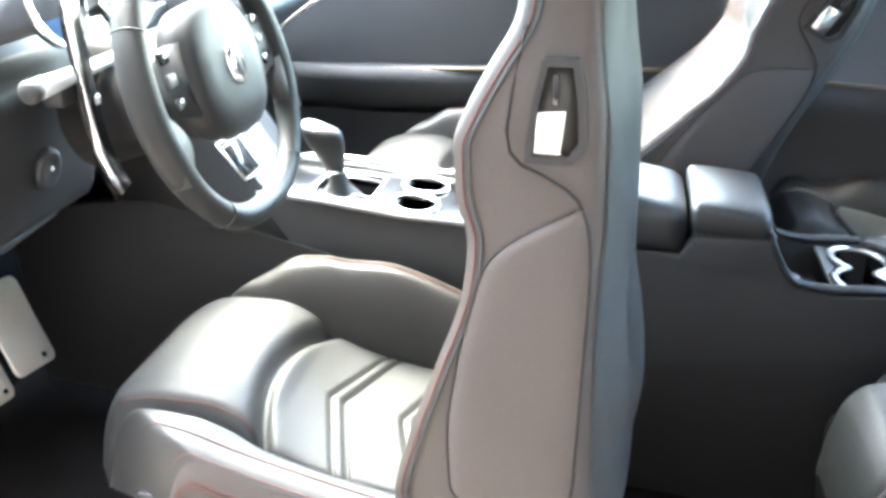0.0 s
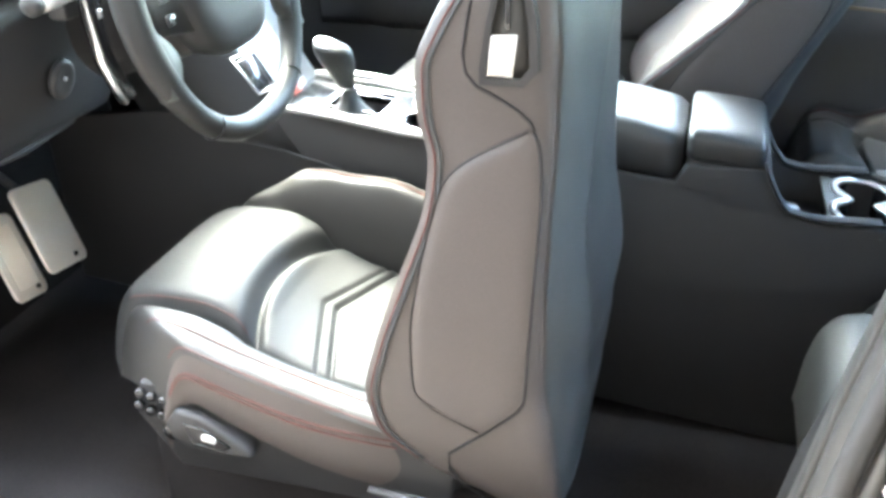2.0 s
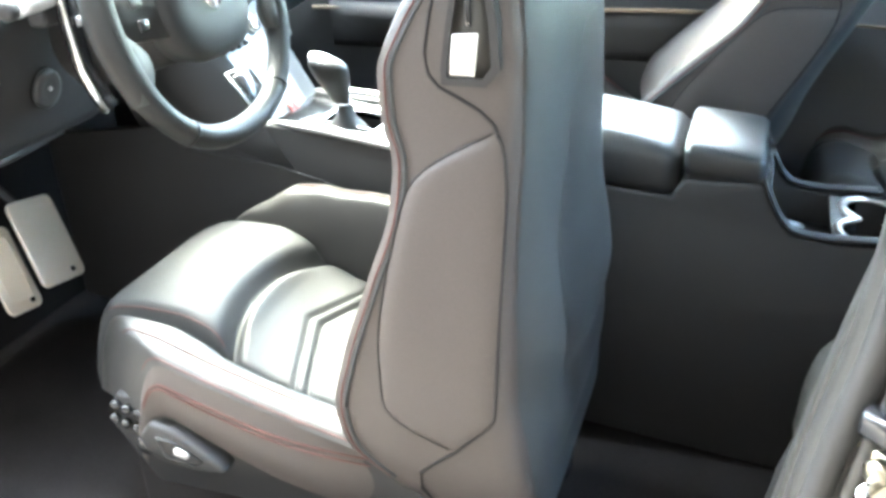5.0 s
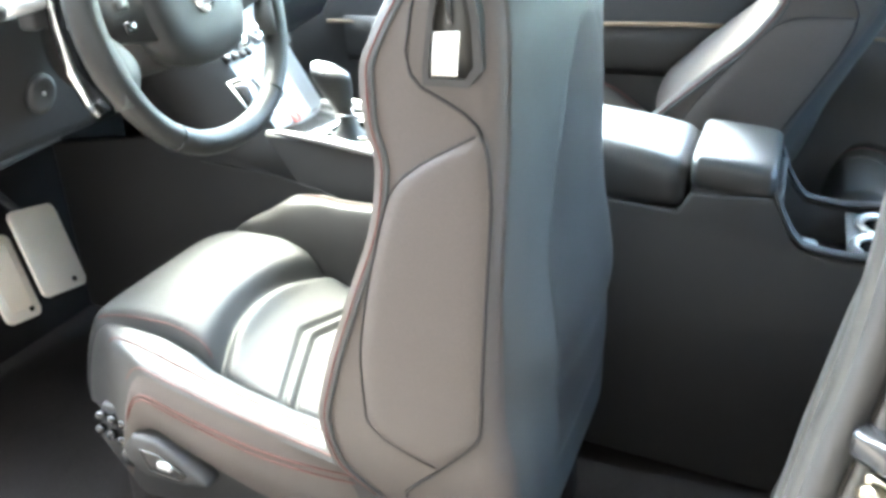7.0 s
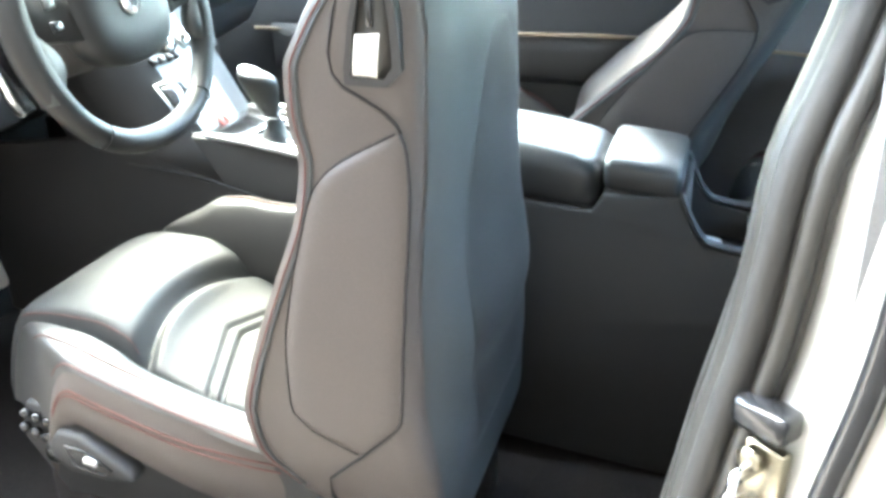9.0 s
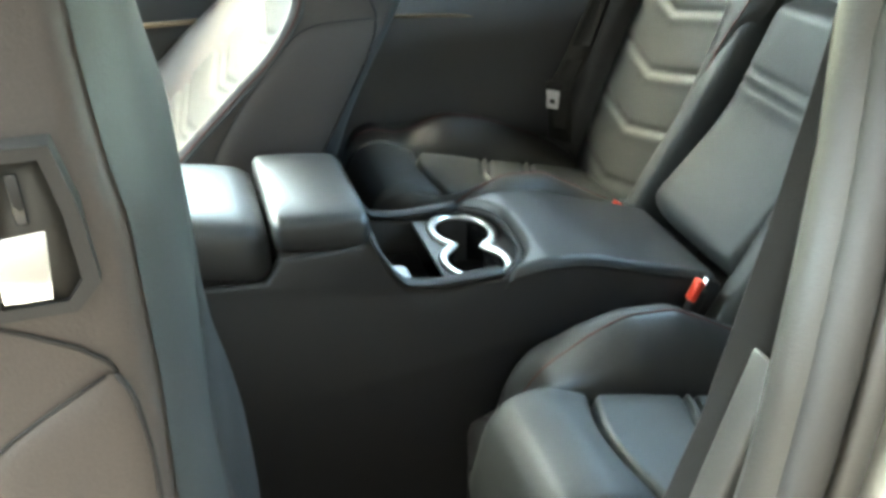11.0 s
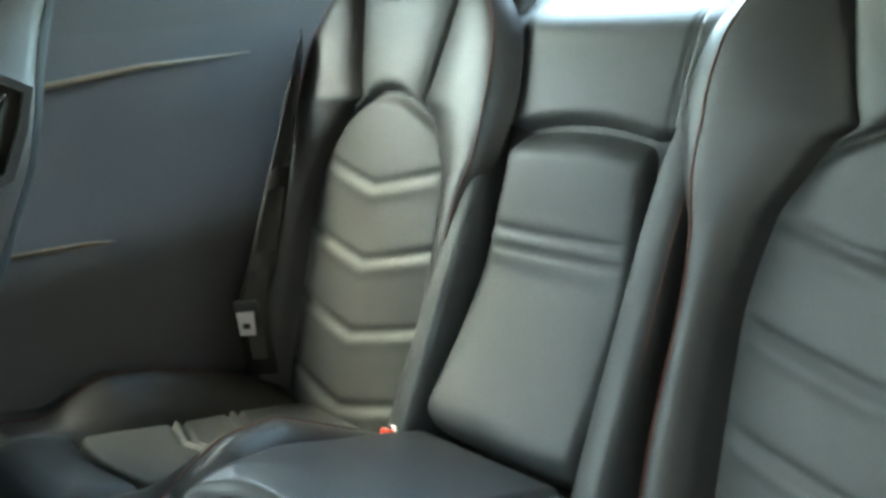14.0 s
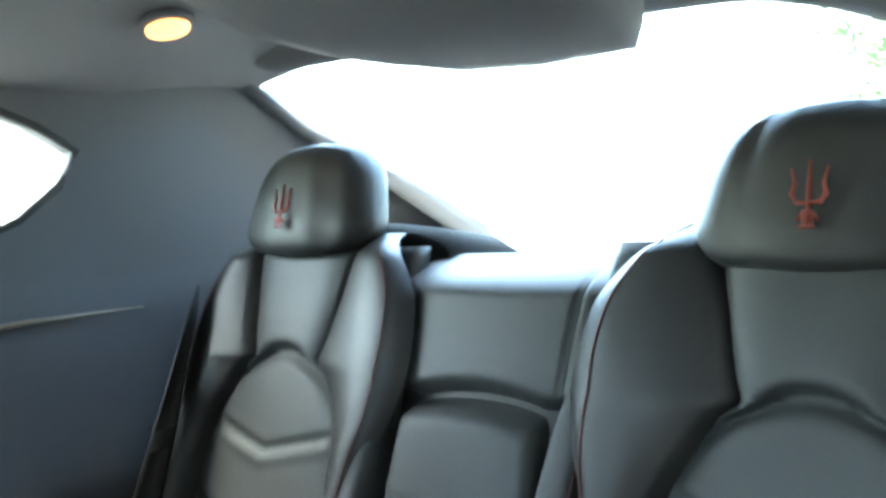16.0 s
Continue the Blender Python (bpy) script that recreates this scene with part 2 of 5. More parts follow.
def plate(outline, axis, a, b, bev=0.003, hole=None):
    """A slab from a flat outline of (p, q) pairs, pushed out along axis from a to b."""
    bm = bmesh.new()

    def place(p, q, h):
        return {"x": (h, p, q), "y": (p, h, q), "z": (p, q, h)}[axis]
    lo = [bm.verts.new(place(p, q, a)) for p, q in outline]
    hi = [bm.verts.new(place(p, q, b)) for p, q in outline]
    n = len(outline)
    if hole:
        lo2 = [bm.verts.new(place(p, q, a)) for p, q in hole]
        hi2 = [bm.verts.new(place(p, q, b)) for p, q in hole]
        for i in range(n):
            j = (i + 1) % n
            bm.faces.new((lo[i], lo[j], lo2[j], lo2[i]))
            bm.faces.new((hi[i], hi[j], hi2[j], hi2[i]))
            bm.faces.new((lo[i], lo[j], hi[j], hi[i]))
            bm.faces.new((lo2[i], lo2[j], hi2[j], hi2[i]))
    else:
        bm.faces.new(lo)
        bm.faces.new(hi)
        for i in range(n):
            j = (i + 1) % n
            bm.faces.new((lo[i], lo[j], hi[j], hi[i]))
        if bev:
            bmesh.ops.recalc_face_normals(bm, faces=bm.faces)
            sharp = [e for e in bm.edges if len(e.link_faces) == 2 and e.calc_face_angle(0) > 0.6]
            bmesh.ops.bevel(bm, geom=sharp, offset=bev, segments=2, profile=0.5, affect="EDGES")
    return bm


def rounded(cx, cy, w, h, r, n=5):
    """A rounded rectangle as (p, q) pairs."""
    pts = []
    for sx, sy, a0 in ((1, 1, 0), (-1, 1, 90), (-1, -1, 180), (1, -1, 270)):
        for k in range(n + 1):
            a = radians(a0 + 90 * k / n)
            pts.append((cx + sx * (w / 2 - r) + r * math.cos(a), cy + sy * (h / 2 - r) + r * math.sin(a)))
    return pts


def lathe(profile, center, axis=(0, 0, 1), n=20):
    """A turned solid from (radius, height) pairs."""
    q = Vector((0, 0, 1)).rotation_difference(Vector(axis))
    rings = []
    for r, h in profile:
        rings.append([Vector(center) + q @ Vector((r * math.cos(2 * math.pi * k / n), r * math.sin(2 * math.pi * k / n), h)) for k in range(n)])
    return loft(rings)


# ---- setting ----
def build_setting():
    bm = bmesh.new()
    vs = [bm.verts.new(p) for p in ((-400, -400, -0.32), (400, -400, -0.32), (400, 400, -0.32), (-400, 400, -0.32))]
    bm.faces.new(vs)
    tagged(part("ground", bm, PAVING), "pale brownish paving outside the car", "ground", kind="structure")

    # two unseen walls, added only to keep sky light out of the cabin
    tagged(part("sky_block_side", rbox((-1.0, -2.0, 2.9), (14.0, 0.3, 6.44), 0.02), SIDEBLOCK), "unseen dark wall added beside the car to block sky light", "wall", kind="structure")
    tagged(part("sky_block_front", rbox((-6.5, 1.2, 1.1), (0.3, 8.0, 2.84), 0.02), FRONTBLOCK), "unseen grey wall added ahead of the car to block low sky light", "wall", kind="structure")

    # carpeted floor pan, with the raised pan under the rear seats
    bm = rbox((-0.45, 0, 0.0), (2.3, 1.52, 0.05), 0.01)
    rbox((1.10, 0, 0.10), (0.9, 1.40, 0.2), 0.03, 2, None, bm)
    tagged(part("floor", bm, CARPET), "dark carpeted car floor", "floor", kind="structure")

    # far side wall with its window opening
    hole = [(-1.15, 0.92), (-0.2, 0.96), (0.30, 0.978), (0.50, 0.988), (0.585, 0.997), (0.665, 1.028), (0.735, 1.082), (0.768, 1.138), (0.703, 1.176), (0.607, 1.212), (0.2, 1.235), (-0.55, 1.235), (-1.15, 0.95)]
    outer = [(-1.75, -0.1), (-0.2, -0.1), (0.30, -0.1), (0.60, -0.1), (0.9, -0.1), (1.3, -0.1), (1.9, -0.1), (1.9, 0.93), (1.12, 1.285), (0.75, 1.36), (0.2, 1.36), (-0.46, 1.36), (-1.75, 0.86)]
    tagged(part("wall_passenger_side", plate(outer, "y", 0.705, 0.763, 0, hole), SIDE, None, "", False), "grey inner side panel of the car", "wall", kind="structure")
    # near side: tail quarter with a small window, cowl post and roof rail round the open doorway
    qh = [(0.40, 0.935), (0.485, 0.941), (0.600, 0.968), (0.705, 1.035), (0.748, 1.098), (0.61, 1.148), (0.45, 1.165), (0.40, 1.10)]
    qo = [(0.29, -0.1), (0.5, -0.1), (0.9, -0.1), (1.9, -0.1), (1.9, 0.93), (1.12, 1.285), (0.29, 1.36), (0.29, 0.9)]
    tagged(part("wall_driver_quarter", plate(qo, "y", -0.835, -0.777, 0, qh), LINING, None, "", False), "grey inner quarter panel behind the open doorway", "wall", kind="structure")
    tagged(part("wall_cowl", plate([(-1.75, -0.1), (-1.20, -0.1), (-1.14, 0.5), (-1.24, 0.90), (-0.55, 1.25), (-0.46, 1.36), (-1.75, 0.88)], "y", -0.84, -0.772, 0.004), PLASTIC, None, "", False),
           "dark front post of the open doorway", "wall", kind="structure")
    bm = plate([(-0.52, 1.255), (0.29, 1.25), (0.29, 1.36), (-0.47, 1.36)], "y", -0.79, -0.71, 0.006)
    tagged(part("roof_rail", bm, TRIM), "grey roof rail over the open doorway", "trim", kind="structure")
    bm = rbox((-0.52, -0.815, 0.04), (1.62, 0.12, 0.24), 0.03, 3)
    tagged(part("door_sill", bm, PLASTIC), "black door sill below the open doorway", "sill", kind="structure")
    tagged(part("sill_plate", rbox((-0.45, -0.805, 0.162), (0.9, 0.05, 0.006), 0.002), DARKSATIN), "dark metal tread strip on the sill", "sill", kind="structure")

    # roof lining, and the roof skin above it
    def roof(u, v):
        y = u * 0.708
        z = 1.335 - 0.105 * abs(u) ** 3.0 * (1 - 0.65 * min(1, max(0, (v - 0.8) / 0.3))) - 0.045 * max(0, (v - 0.75) / 0.4) ** 2 - 0.05 * max(0, (-0.3 - v) / 0.5) ** 2
        return (v, y, z)
    tagged(part("ceiling", sheet(roof, lin(-1, 1, 33), lin(-0.50, 1.12, 33)), LINING), "grey fabric headlining", "ceiling", kind="structure")
    tagged(part("roof", sheet(lambda u, v: Vector(roof(u * 1.05, v)) + Vector((0, 0, 0.04)), lin(-1, 1, 25), lin(-0.53, 1.15, 25)), PAINT), "pale painted roof skin", "roof", kind="structure")
    # dropped panel of the lining before the rear window
    rings = []
    for x, w, zb in ((0.56, 0.285, 1.315), (0.66, 0.278, 1.240), (0.80, 0.262, 1.190), (0.90, 0.240, 1.172), (0.94, 0.230, 1.170), (0.955, 0.222, 1.182)):
        rings.append([(x, -w, 1.335), (x, -w * 0.985, zb + 0.030), (x, -w * 0.94, zb + 0.003), (x, -w * 0.4, zb + 0.003), (x, w * 0.13, zb + 0.014), (x, w * 0.75, zb + 0.044), (x, w * 1.05, zb + 0.064), (x, w * 1.12, 1.335)])
    tagged(part("headlining_drop", loft(rings), LINING), "dropped grey headlining panel before the rear window", "trim", kind="structure")
    # arched header over the rear window
    header = [(-0.66, 1.060), (-0.56, 1.110), (-0.44, 1.176), (-0.36, 1.208), (-0.28, 1.226), (-0.16, 1.234), (0.10, 1.246), (0.31, 1.257), (0.47, 1.262), (0.54, 1.266), (0.60, 1.285), (0.66, 1.304)]
    rings = []
    for y in lin(-0.66, 0.66, 45):
        z = table(y, header)
        rings.append([(1.03, y, z + 0.012), (1.05, y, z), (1.075, y, z + 0.010), (1.10, y, 1.305), (1.00, y, 1.310)])
    tagged(part("rear_header", loft(rings), LINING), "grey arched header over the rear window", "trim", kind="structure")
    # posts beside the rear window
    bm = bmesh.new()
    for s in (1, -1):
        tube([(1.10, s * 0.685, 1.265), (1.22, s * 0.665, 1.185), (1.36, s * 0.62, 1.11), (1.60, s * 0.54, 0.955)], [0.012, 0.016, 0.02, 0.03], 10, False, bm)
        inner = [(1.08, 0.70, 1.29), (1.10, 0.685, 1.265), (1.22, 0.665, 1.185), (1.36, 0.62, 1.11), (1.62, 0.53, 0.945)]
        outer_line = [(1.02, 0.715, 1.31), (1.12, 0.715, 1.285), (1.32, 0.715, 1.195), (1.56, 0.715, 1.085), (1.88, 0.715, 0.935)]
        loft([[Vector(p) for p in line] for line in ([(x, s * y, z) for x, y, z in inner], [(x, s * y, z) for x, y, z in outer_line])], False, False, bm)
    tagged(part("rear_window_posts", bm, LINING), "grey trimmed posts beside the rear window", "trim", kind="structure")
    bm = sheet(lambda u, v: (1.10 + 0.52 * v, u * (0.69 - 0.15 * v), 1.29 - 0.34 * v + 0.02 * (1 - u * u)), lin(-1, 1, 17), lin(0, 1, 9))
    g = tagged(part("window_1", bm, GLASS), "sloping rear window glass", "window", kind="structure")
    g.visible_shadow = False
    bm = sheet(lambda u, v: (-0.52 - 1.00 * v, u * (0.64 + 0.08 * v), 1.32 - 0.44 * v + 0.03 * (1 - u * u)), lin(-1, 1, 17), lin(0, 1, 9))
    g = tagged(part("window_2", bm, WINDSCREEN), "windscreen glass", "window", kind="structure")
    bm = bmesh.new()
    bm.faces.new([bm.verts.new((p, 0.738, q)) for p, q in hole])
    g = tagged(part("window_3", bm, GLASS, None, "", False), "side window glass on the passenger side", "window", kind="structure")
    g.visible_shadow = False
    bm = bmesh.new()
    bm.faces.new([bm.verts.new((p, -0.810, q)) for p, q in qh])
    g = tagged(part("window_4", bm, GLASS, None, "", False), "small quarter window glass", "window", kind="structure")
    g.visible_shadow = False
    tagged(part("window_trim", tube([(p, 0.708, q) for p, q in hole], 0.008, 8, True), RUBBER), "dark rubber trim round the side window", "trim", kind="structure")
    bm = rbox((1.36, 0, 0.905), (0.62, 1.36, 0.05), 0.012)
    rbox((1.75, 0, 0.5), (0.1, 1.40, 0.85), 0.01, 2, None, bm)
    tagged(part("parcel_shelf", bm, LINING), "grey parcel shelf under the rear window", "shelf", kind="structure")
    for s in (1, -1):
        rings = []
        for k, a in enumerate(lin(0, math.pi, 15)):
            y = s * 0.345 - 0.185 * math.cos(a)
            z = 0.942 + 0.052 * max(0.0, math.sin(a)) ** 0.8
            rings.append([(1.045, y, 0.925), (1.05, y, z - 0.008), (1.09, y, z), (1.21, y, z - 0.015), (1.27, y, 0.925)])
        ob = part("speaker_cover", loft(rings), SPEAKER)
        tagged(ob, "dark domed speaker cover on the parcel shelf", "speaker cover", "speaker covers on the shelf")
    tagged(part("bulkhead", rbox((-1.50, 0, 0.42), (0.1, 1.42, 0.92), 0.02), CARPET), "dark carpeted bulkhead of the footwell", "wall", kind="structure")
    # B post of the doorway: trim, rubber seal, painted flank
    edge = [(0.10, 0.140, -0.790), (0.40, 0.160, -0.790), (0.50, 0.172, -0.788), (0.61, 0.188, -0.786), (0.715, 0.207, -0.784), (0.77, 0.213, -0.783), (0.84, 0.219, -0.778), (0.94, 0.250, -0.742), (1.03, 0.275, -0.708), (1.12, 0.295, -0.704), (1.27, 0.320, -0.700)]
    zs = lin(0.10, 1.27, 40)
    line = [(z, table(z, [(e[0], e[1]) for e in edge]), table(z, [(e[0], e[2]) for e in edge])) for z in zs]
    rings = [[(x + 0.014, y - 0.024, z), (x + 0.003, y - 0.014, z), (x, y, z), (x + 0.006, y + 0.010, z), (x + 0.025, y + 0.016, z), (x + 0.08, y + 0.014, z), (x + 0.17, y + 0.006, z), (x + 0.18, y - 0.015, z), (x + 0.06, y - 0.03, z)] for z, x, y in line]
    tagged(part("pillar_trim", loft(rings), TRIM), "grey plastic trim of the post behind the door", "pillar", kind="structure")
    tagged(part("pillar_trim", loft([[(x, -y, z) for x, y, z in r] for r in rings]), PLASTIC), "dark trim of the post on the passenger side", "pillar", kind="structure")
    bm = tube([(x + 0.020, y - 0.022, z) for z, x, y in line], 0.013, 10)
    tagged(part("door_seal", bm, RUBBER), "grey rubber door seal along the post", "seal", kind="structure")
    bm = tube([(x + 0.042, y - 0.030, z) for z, x, y in line], 0.009, 10)
    tagged(part("inner_seal", bm, TRIM), "pale folded lip beside the door seal", "seal", kind="structure")
    bm = loft([[(x + 0.052, y - 0.026, z), (x + 0.078, y - 0.050, z), (x + 0.118, y - 0.096, z), (x + 0.20, y - 0.105, z), (x + 0.20, y - 0.03, z)] for z, x, y in line])
    tagged(part("pillar_flank", bm, PAINT), "cream painted flank of the door post", "pillar", kind="structure")
    bm = tube([(x + 0.100, y - 0.084, z) for z, x, y in line], 0.012, 8)
    tagged(part("outer_seal", bm, GLOSS), "black outer rubber seal on the painted post", "seal", kind="structure")
    tagged(part("windscreen_header", rbox((-0.50, 0, 1.315), (0.10, 1.30, 0.05), 0.02), LINING), "grey header over the windscreen", "trim", kind="structure")
    tagged(part("nose_panel", rbox((-1.78, 0, 0.40), (0.4, 1.5, 0.90), 0.03), PAINT), "pale painted nose below the windscreen", "body", kind="structure")


build_setting()

# ---- rear seats ----
frame_of["m"] = REAR
PLAN_BACK = [(0.28, 0.19), (0.45, 0.20), (0.60, 0.192), (0.68, 0.197), (0.75, 0.205), (0.82, 0.195), (0.89, 0.155), (0.915, 0.125)]
PLAN_WING = [(0.28, 0.19), (0.45, 0.20), (0.58, 0.195), (0.65, 0.203), (0.71, 0.226), (0.77, 0.236), (0.83, 0.226), (0.885, 0.186), (0.915, 0.140)]
PLAN_INSERT = [(0.28, 0.128), (0.44, 0.136), (0.57, 0.140), (0.665, 0.126), (0.715, 0.10), (0.74, 0.085), (0.757, 0.066), (0.775, 0.072), (0.83, 0.085), (0.90, 0.10)]


def split(a, inner, outer):
    """Even steps over an insert (a below 0.5) and the bolster beside it."""
    return inner * a * 2 if a < 0.5 else inner + (outer - inner) * (a - 0.5) * 2


def back_face(s, z):
    w = table(z, PLAN_WING if s > 0 else PLAN_BACK)
    ins = table(z, PLAN_INSERT)
    o = split(abs(s), ins, w)
    lean = 0.745 + 0.36 * (z - 0.44)
    if o < ins:
        k = o / ins
        d = 0.014 * (1 - k ** 4)
        arch = 0.764 - 0.040 * k ** 2.5
        if z < arch:
            for zv in (0.633, 0.533, 0.436, 0.338):
                e = z - (zv + 0.23 * o)
                d += groove(e - 0.008, 0.0055, 0.0046) + 0.0022 * math.exp(-((e + 0.006) / 0.008) ** 2)
        d += groove(z - arch, 0.009, 0.015) + 0.006 / (1 + math.exp(-max(-40.0, min(40.0, (z - arch) / 0.004))))
    else:
        t = (o - ins) / (w - ins)
        big = table(z, [(0.28, 0.048), (0.50, 0.046), (0.62, 0.041), (0.72, 0.035), (0.80, 0.032), (0.86, 0.026), (0.92, 0.014)])
        d = 0.010 + big * 0.92 * math.sin(math.pi * min(1, 0.03 + 0.70 * t)) - ((0.016 if s > 0 else 0.045) * max(0, (t - 0.72) / 0.28) ** 2.2)
        d += groove(t * (w - ins), 0.006, 0.014)
    d -= 0.035 * max(0, (z - 0.885) / 0.03) ** 2 if z > 0.885 else 0
    return (lean - d, math.copysign(o, s), z)


def back_region(s, z):
    if abs(s) < 0.5:
        return "backrest_insert" if z < 0.757 else "neck_panel"
    return "bolster_a" if s > 0 else "bolster_b"


CUSH_Z = [(0.235, 0.21), (0.242, 0.28), (0.26, 0.328), (0.29, 0.351), (0.33, 0.358), (0.38, 0.348), (0.42, 0.337), (0.50, 0.327), (0.60, 0.312), (0.74, 0.296), (0.85, 0.28)]
CUSH_B = [(0.235, 0.0), (0.34, 0.0), (0.38, 0.004), (0.42, 0.020), (0.467, 0.045), (0.53, 0.067), (0.59, 0.070), (0.65, 0.063), (0.72, 0.050), (0.79, 0.036), (0.85, 0.02)]


CREST = [(0.29, 0.20), (0.31, 0.26), (0.335, 0.300), (0.37, 0.332), (0.42, 0.356), (0.467, 0.376), (0.53, 0.393), (0.59, 0.393), (0.65, 0.376), (0.72, 0.350), (0.79, 0.325), (0.85, 0.300)]


def cushion_face(s, v):
    w = 0.226
    ins = 0.104
    o = split(abs(s), ins, w)
    seam = 0.425 - 0.03 * max(0.0, 1 - (o / ins) ** 2)
    x = 0.235 + (seam - 0.235) * 2 * v if v < 0.5 else seam + (0.85 - seam) * (2 * v - 1)
    z = table(x, CUSH_Z)
    if o < ins:
        d = 0.006 * (1 - (o / ins) ** 6) + groove(x - seam, 0.007, 0.018)
        for xv in (0.555, 0.665):
            e = x - (xv + 0.38 * o)
            d += groove(e - 0.010, 0.004, 0.008) + groove(e + 0.010, 0.004, 0.007) + 0.003 * math.exp(-(e / 0.006) ** 2)
        d += groove(ins - o, 0.005, 0.010)
        xx = x
    else:
        t = (o - ins) / (w - ins)
        rise = table(x, CREST) - z if s > 0 else table(x, CUSH_B) * 0.85
        d = rise * math.sin(math.pi * min(1, 0.86 * t)) ** 0.8 - 0.10 * max(0, (t - 0.88) / 0.12) ** 2 * (0.4 + max(0.0, rise) * 4) + groove(o - ins, 0.005, 0.010)
        xx = x + (0.05 if s > 0 else 0.03) * t ** 1.3 * max(0.0, (0.45 - x) / 0.215)
    return (xx, math.copysign(o, s), z + d)


def cushion_region(s, v):
    if abs(s) < 0.5:
        return "cushion_front" if v < 0.5 else "cushion_insert"
    return "cushion_bolster_a" if s > 0 else "cushion_bolster_b"


def headrest_mesh(cx, zc, w, h, t, lean):
    rings = []
    for k in range(17):
        a = -1 + 2 * k / 16
        f = (1 - abs(a) ** (3.2 if a > 0 else 5)) ** 0.38 if abs(a) < 1 else 0.02
        ww = w * (1.04 - 0.16 * max(0, a + 0.5)) * f
        tt = t * f ** 0.8
        z = zc + a * h
        ring = []
        for i in range(36):
            q = 2 * math.pi * i / 36
            c, s = math.cos(q), math.sin(q)
            px = math.copysign(abs(c) ** 0.6, c) * tt
            py = math.copysign(abs(s) ** 0.72, s) * ww
            if px < 0:
                px -= groove(abs(py) - 0.62 * ww, 0.006, 0.007) * f
                px += 0.012 * (py / max(ww, 0.01)) ** 2
            ring.append((cx + px + lean * (z - zc), py, z))
        rings.append(ring)
    return loft(rings)


def emblem_bars(cx, zc, lean, size):
    """A plain three-pronged mark."""
    bm = bmesh.new()
    def at(y, z):
        return (cx + lean * z * size, y * size, zc + z * size)
    tube([at(0, -0.5), at(0, 0.1), at(0, 0.6)], [0.0016, 0.0022, 0.0012], 6, False, bm)
    for k in (1, -1):
        tube([at(0, -0.12), at(k * 0.20, -0.12), at(k * 0.29, 0.02), at(k * 0.24, 0.22), at(k * 0.31, 0.48)], [0.0016, 0.002, 0.0022, 0.0018, 0.0010], 6, False, bm)
        tube([at(k * 0.10, -0.30), at(k * 0.17, -0.42)], 0.0014, 6, False, bm)
    rbox(at(0, -0.36), (0.0025, size * 0.20, size * 0.24), 0.001, 1, None, bm)
    tube([at(-0.13, -0.52), at(0.13, -0.52)], 0.0018, 6, False, bm)
    return bm


def build_rear_seat():
    seat = thing("car_seat", "black leather rear bucket seat with chevron quilting and red piping", "car seat", group="rear seats")
    for key, bm in sheet(back_face, lin(-1, 1, 81), lin(0.28, 0.757, 100) + lin(0.757, 0.918, 33)[1:], back_region).items():
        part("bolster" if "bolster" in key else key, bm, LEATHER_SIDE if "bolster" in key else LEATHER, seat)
    rings = []
    for z in lin(0.26, 0.90, 14):
        w = table(z, PLAN_BACK) * 0.98
        x = 0.745 + 0.36 * (z - 0.44) + 0.045
        rings.append([(x - 0.03, -w, z), (x + 0.06, -w * 0.95, z), (x + 0.06, w * 0.95, z), (x - 0.03, w, z)])
    part("back_shell", loft(rings), PLASTIC, seat)
    frame_of["m"] = REAR_CUSHION
    for key, bm in sheet(cushion_face, lin(-1, 1, 89), lin(0, 1, 221), cushion_region).items():
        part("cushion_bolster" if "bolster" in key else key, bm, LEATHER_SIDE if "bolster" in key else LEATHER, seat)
    part("cushion_base", rbox((0.55, 0, 0.18), (0.58, 0.42, 0.16), 0.03), CARPET, seat)
    frame_of["m"] = REAR
    head = part("headrest", headrest_mesh(0.925, 0.966, 0.122, 0.080, 0.052, 0.30), LEATHER, seat)
    part("emblem", emblem_bars(0.861, 0.955, 0.30, 0.050), DECALRED, head, "faded red stitched emblem")
    for s in (1, -1):
        pts = []
        for z in lin(0.40, 0.90, 40):
            p = Vector(back_face(s * 0.90, z))
            pts.append(p + Vector((-0.001, 0, 0)))
        part("piping", tube(pts, 0.0011, 6), STITCH, seat, "thin red piping")
        frame_of["m"] = REAR_CUSHION
        pts = []
        for v in lin(0.06, 0.90, 40):
            pts.append(Vector(cushion_face(s * 0.76, v)) + Vector((0, s * 0.001, 0.001)))
        part("piping", tube(pts, 0.0010, 6), STITCH, seat, "thin dark red piping")
        frame_of["m"] = REAR
    return seat


rear_a = build_rear_seat()
rear_a.location = (0, -0.397, 0)
rear_b = copy_thing(rear_a, pose(0, 0.397, 0) @ Matrix.Scale(-1, 4, (0, 1, 0)))
for ch in rear_a.children:
    if ch.name.startswith("headrest"):
        ch.location.z = -0.026


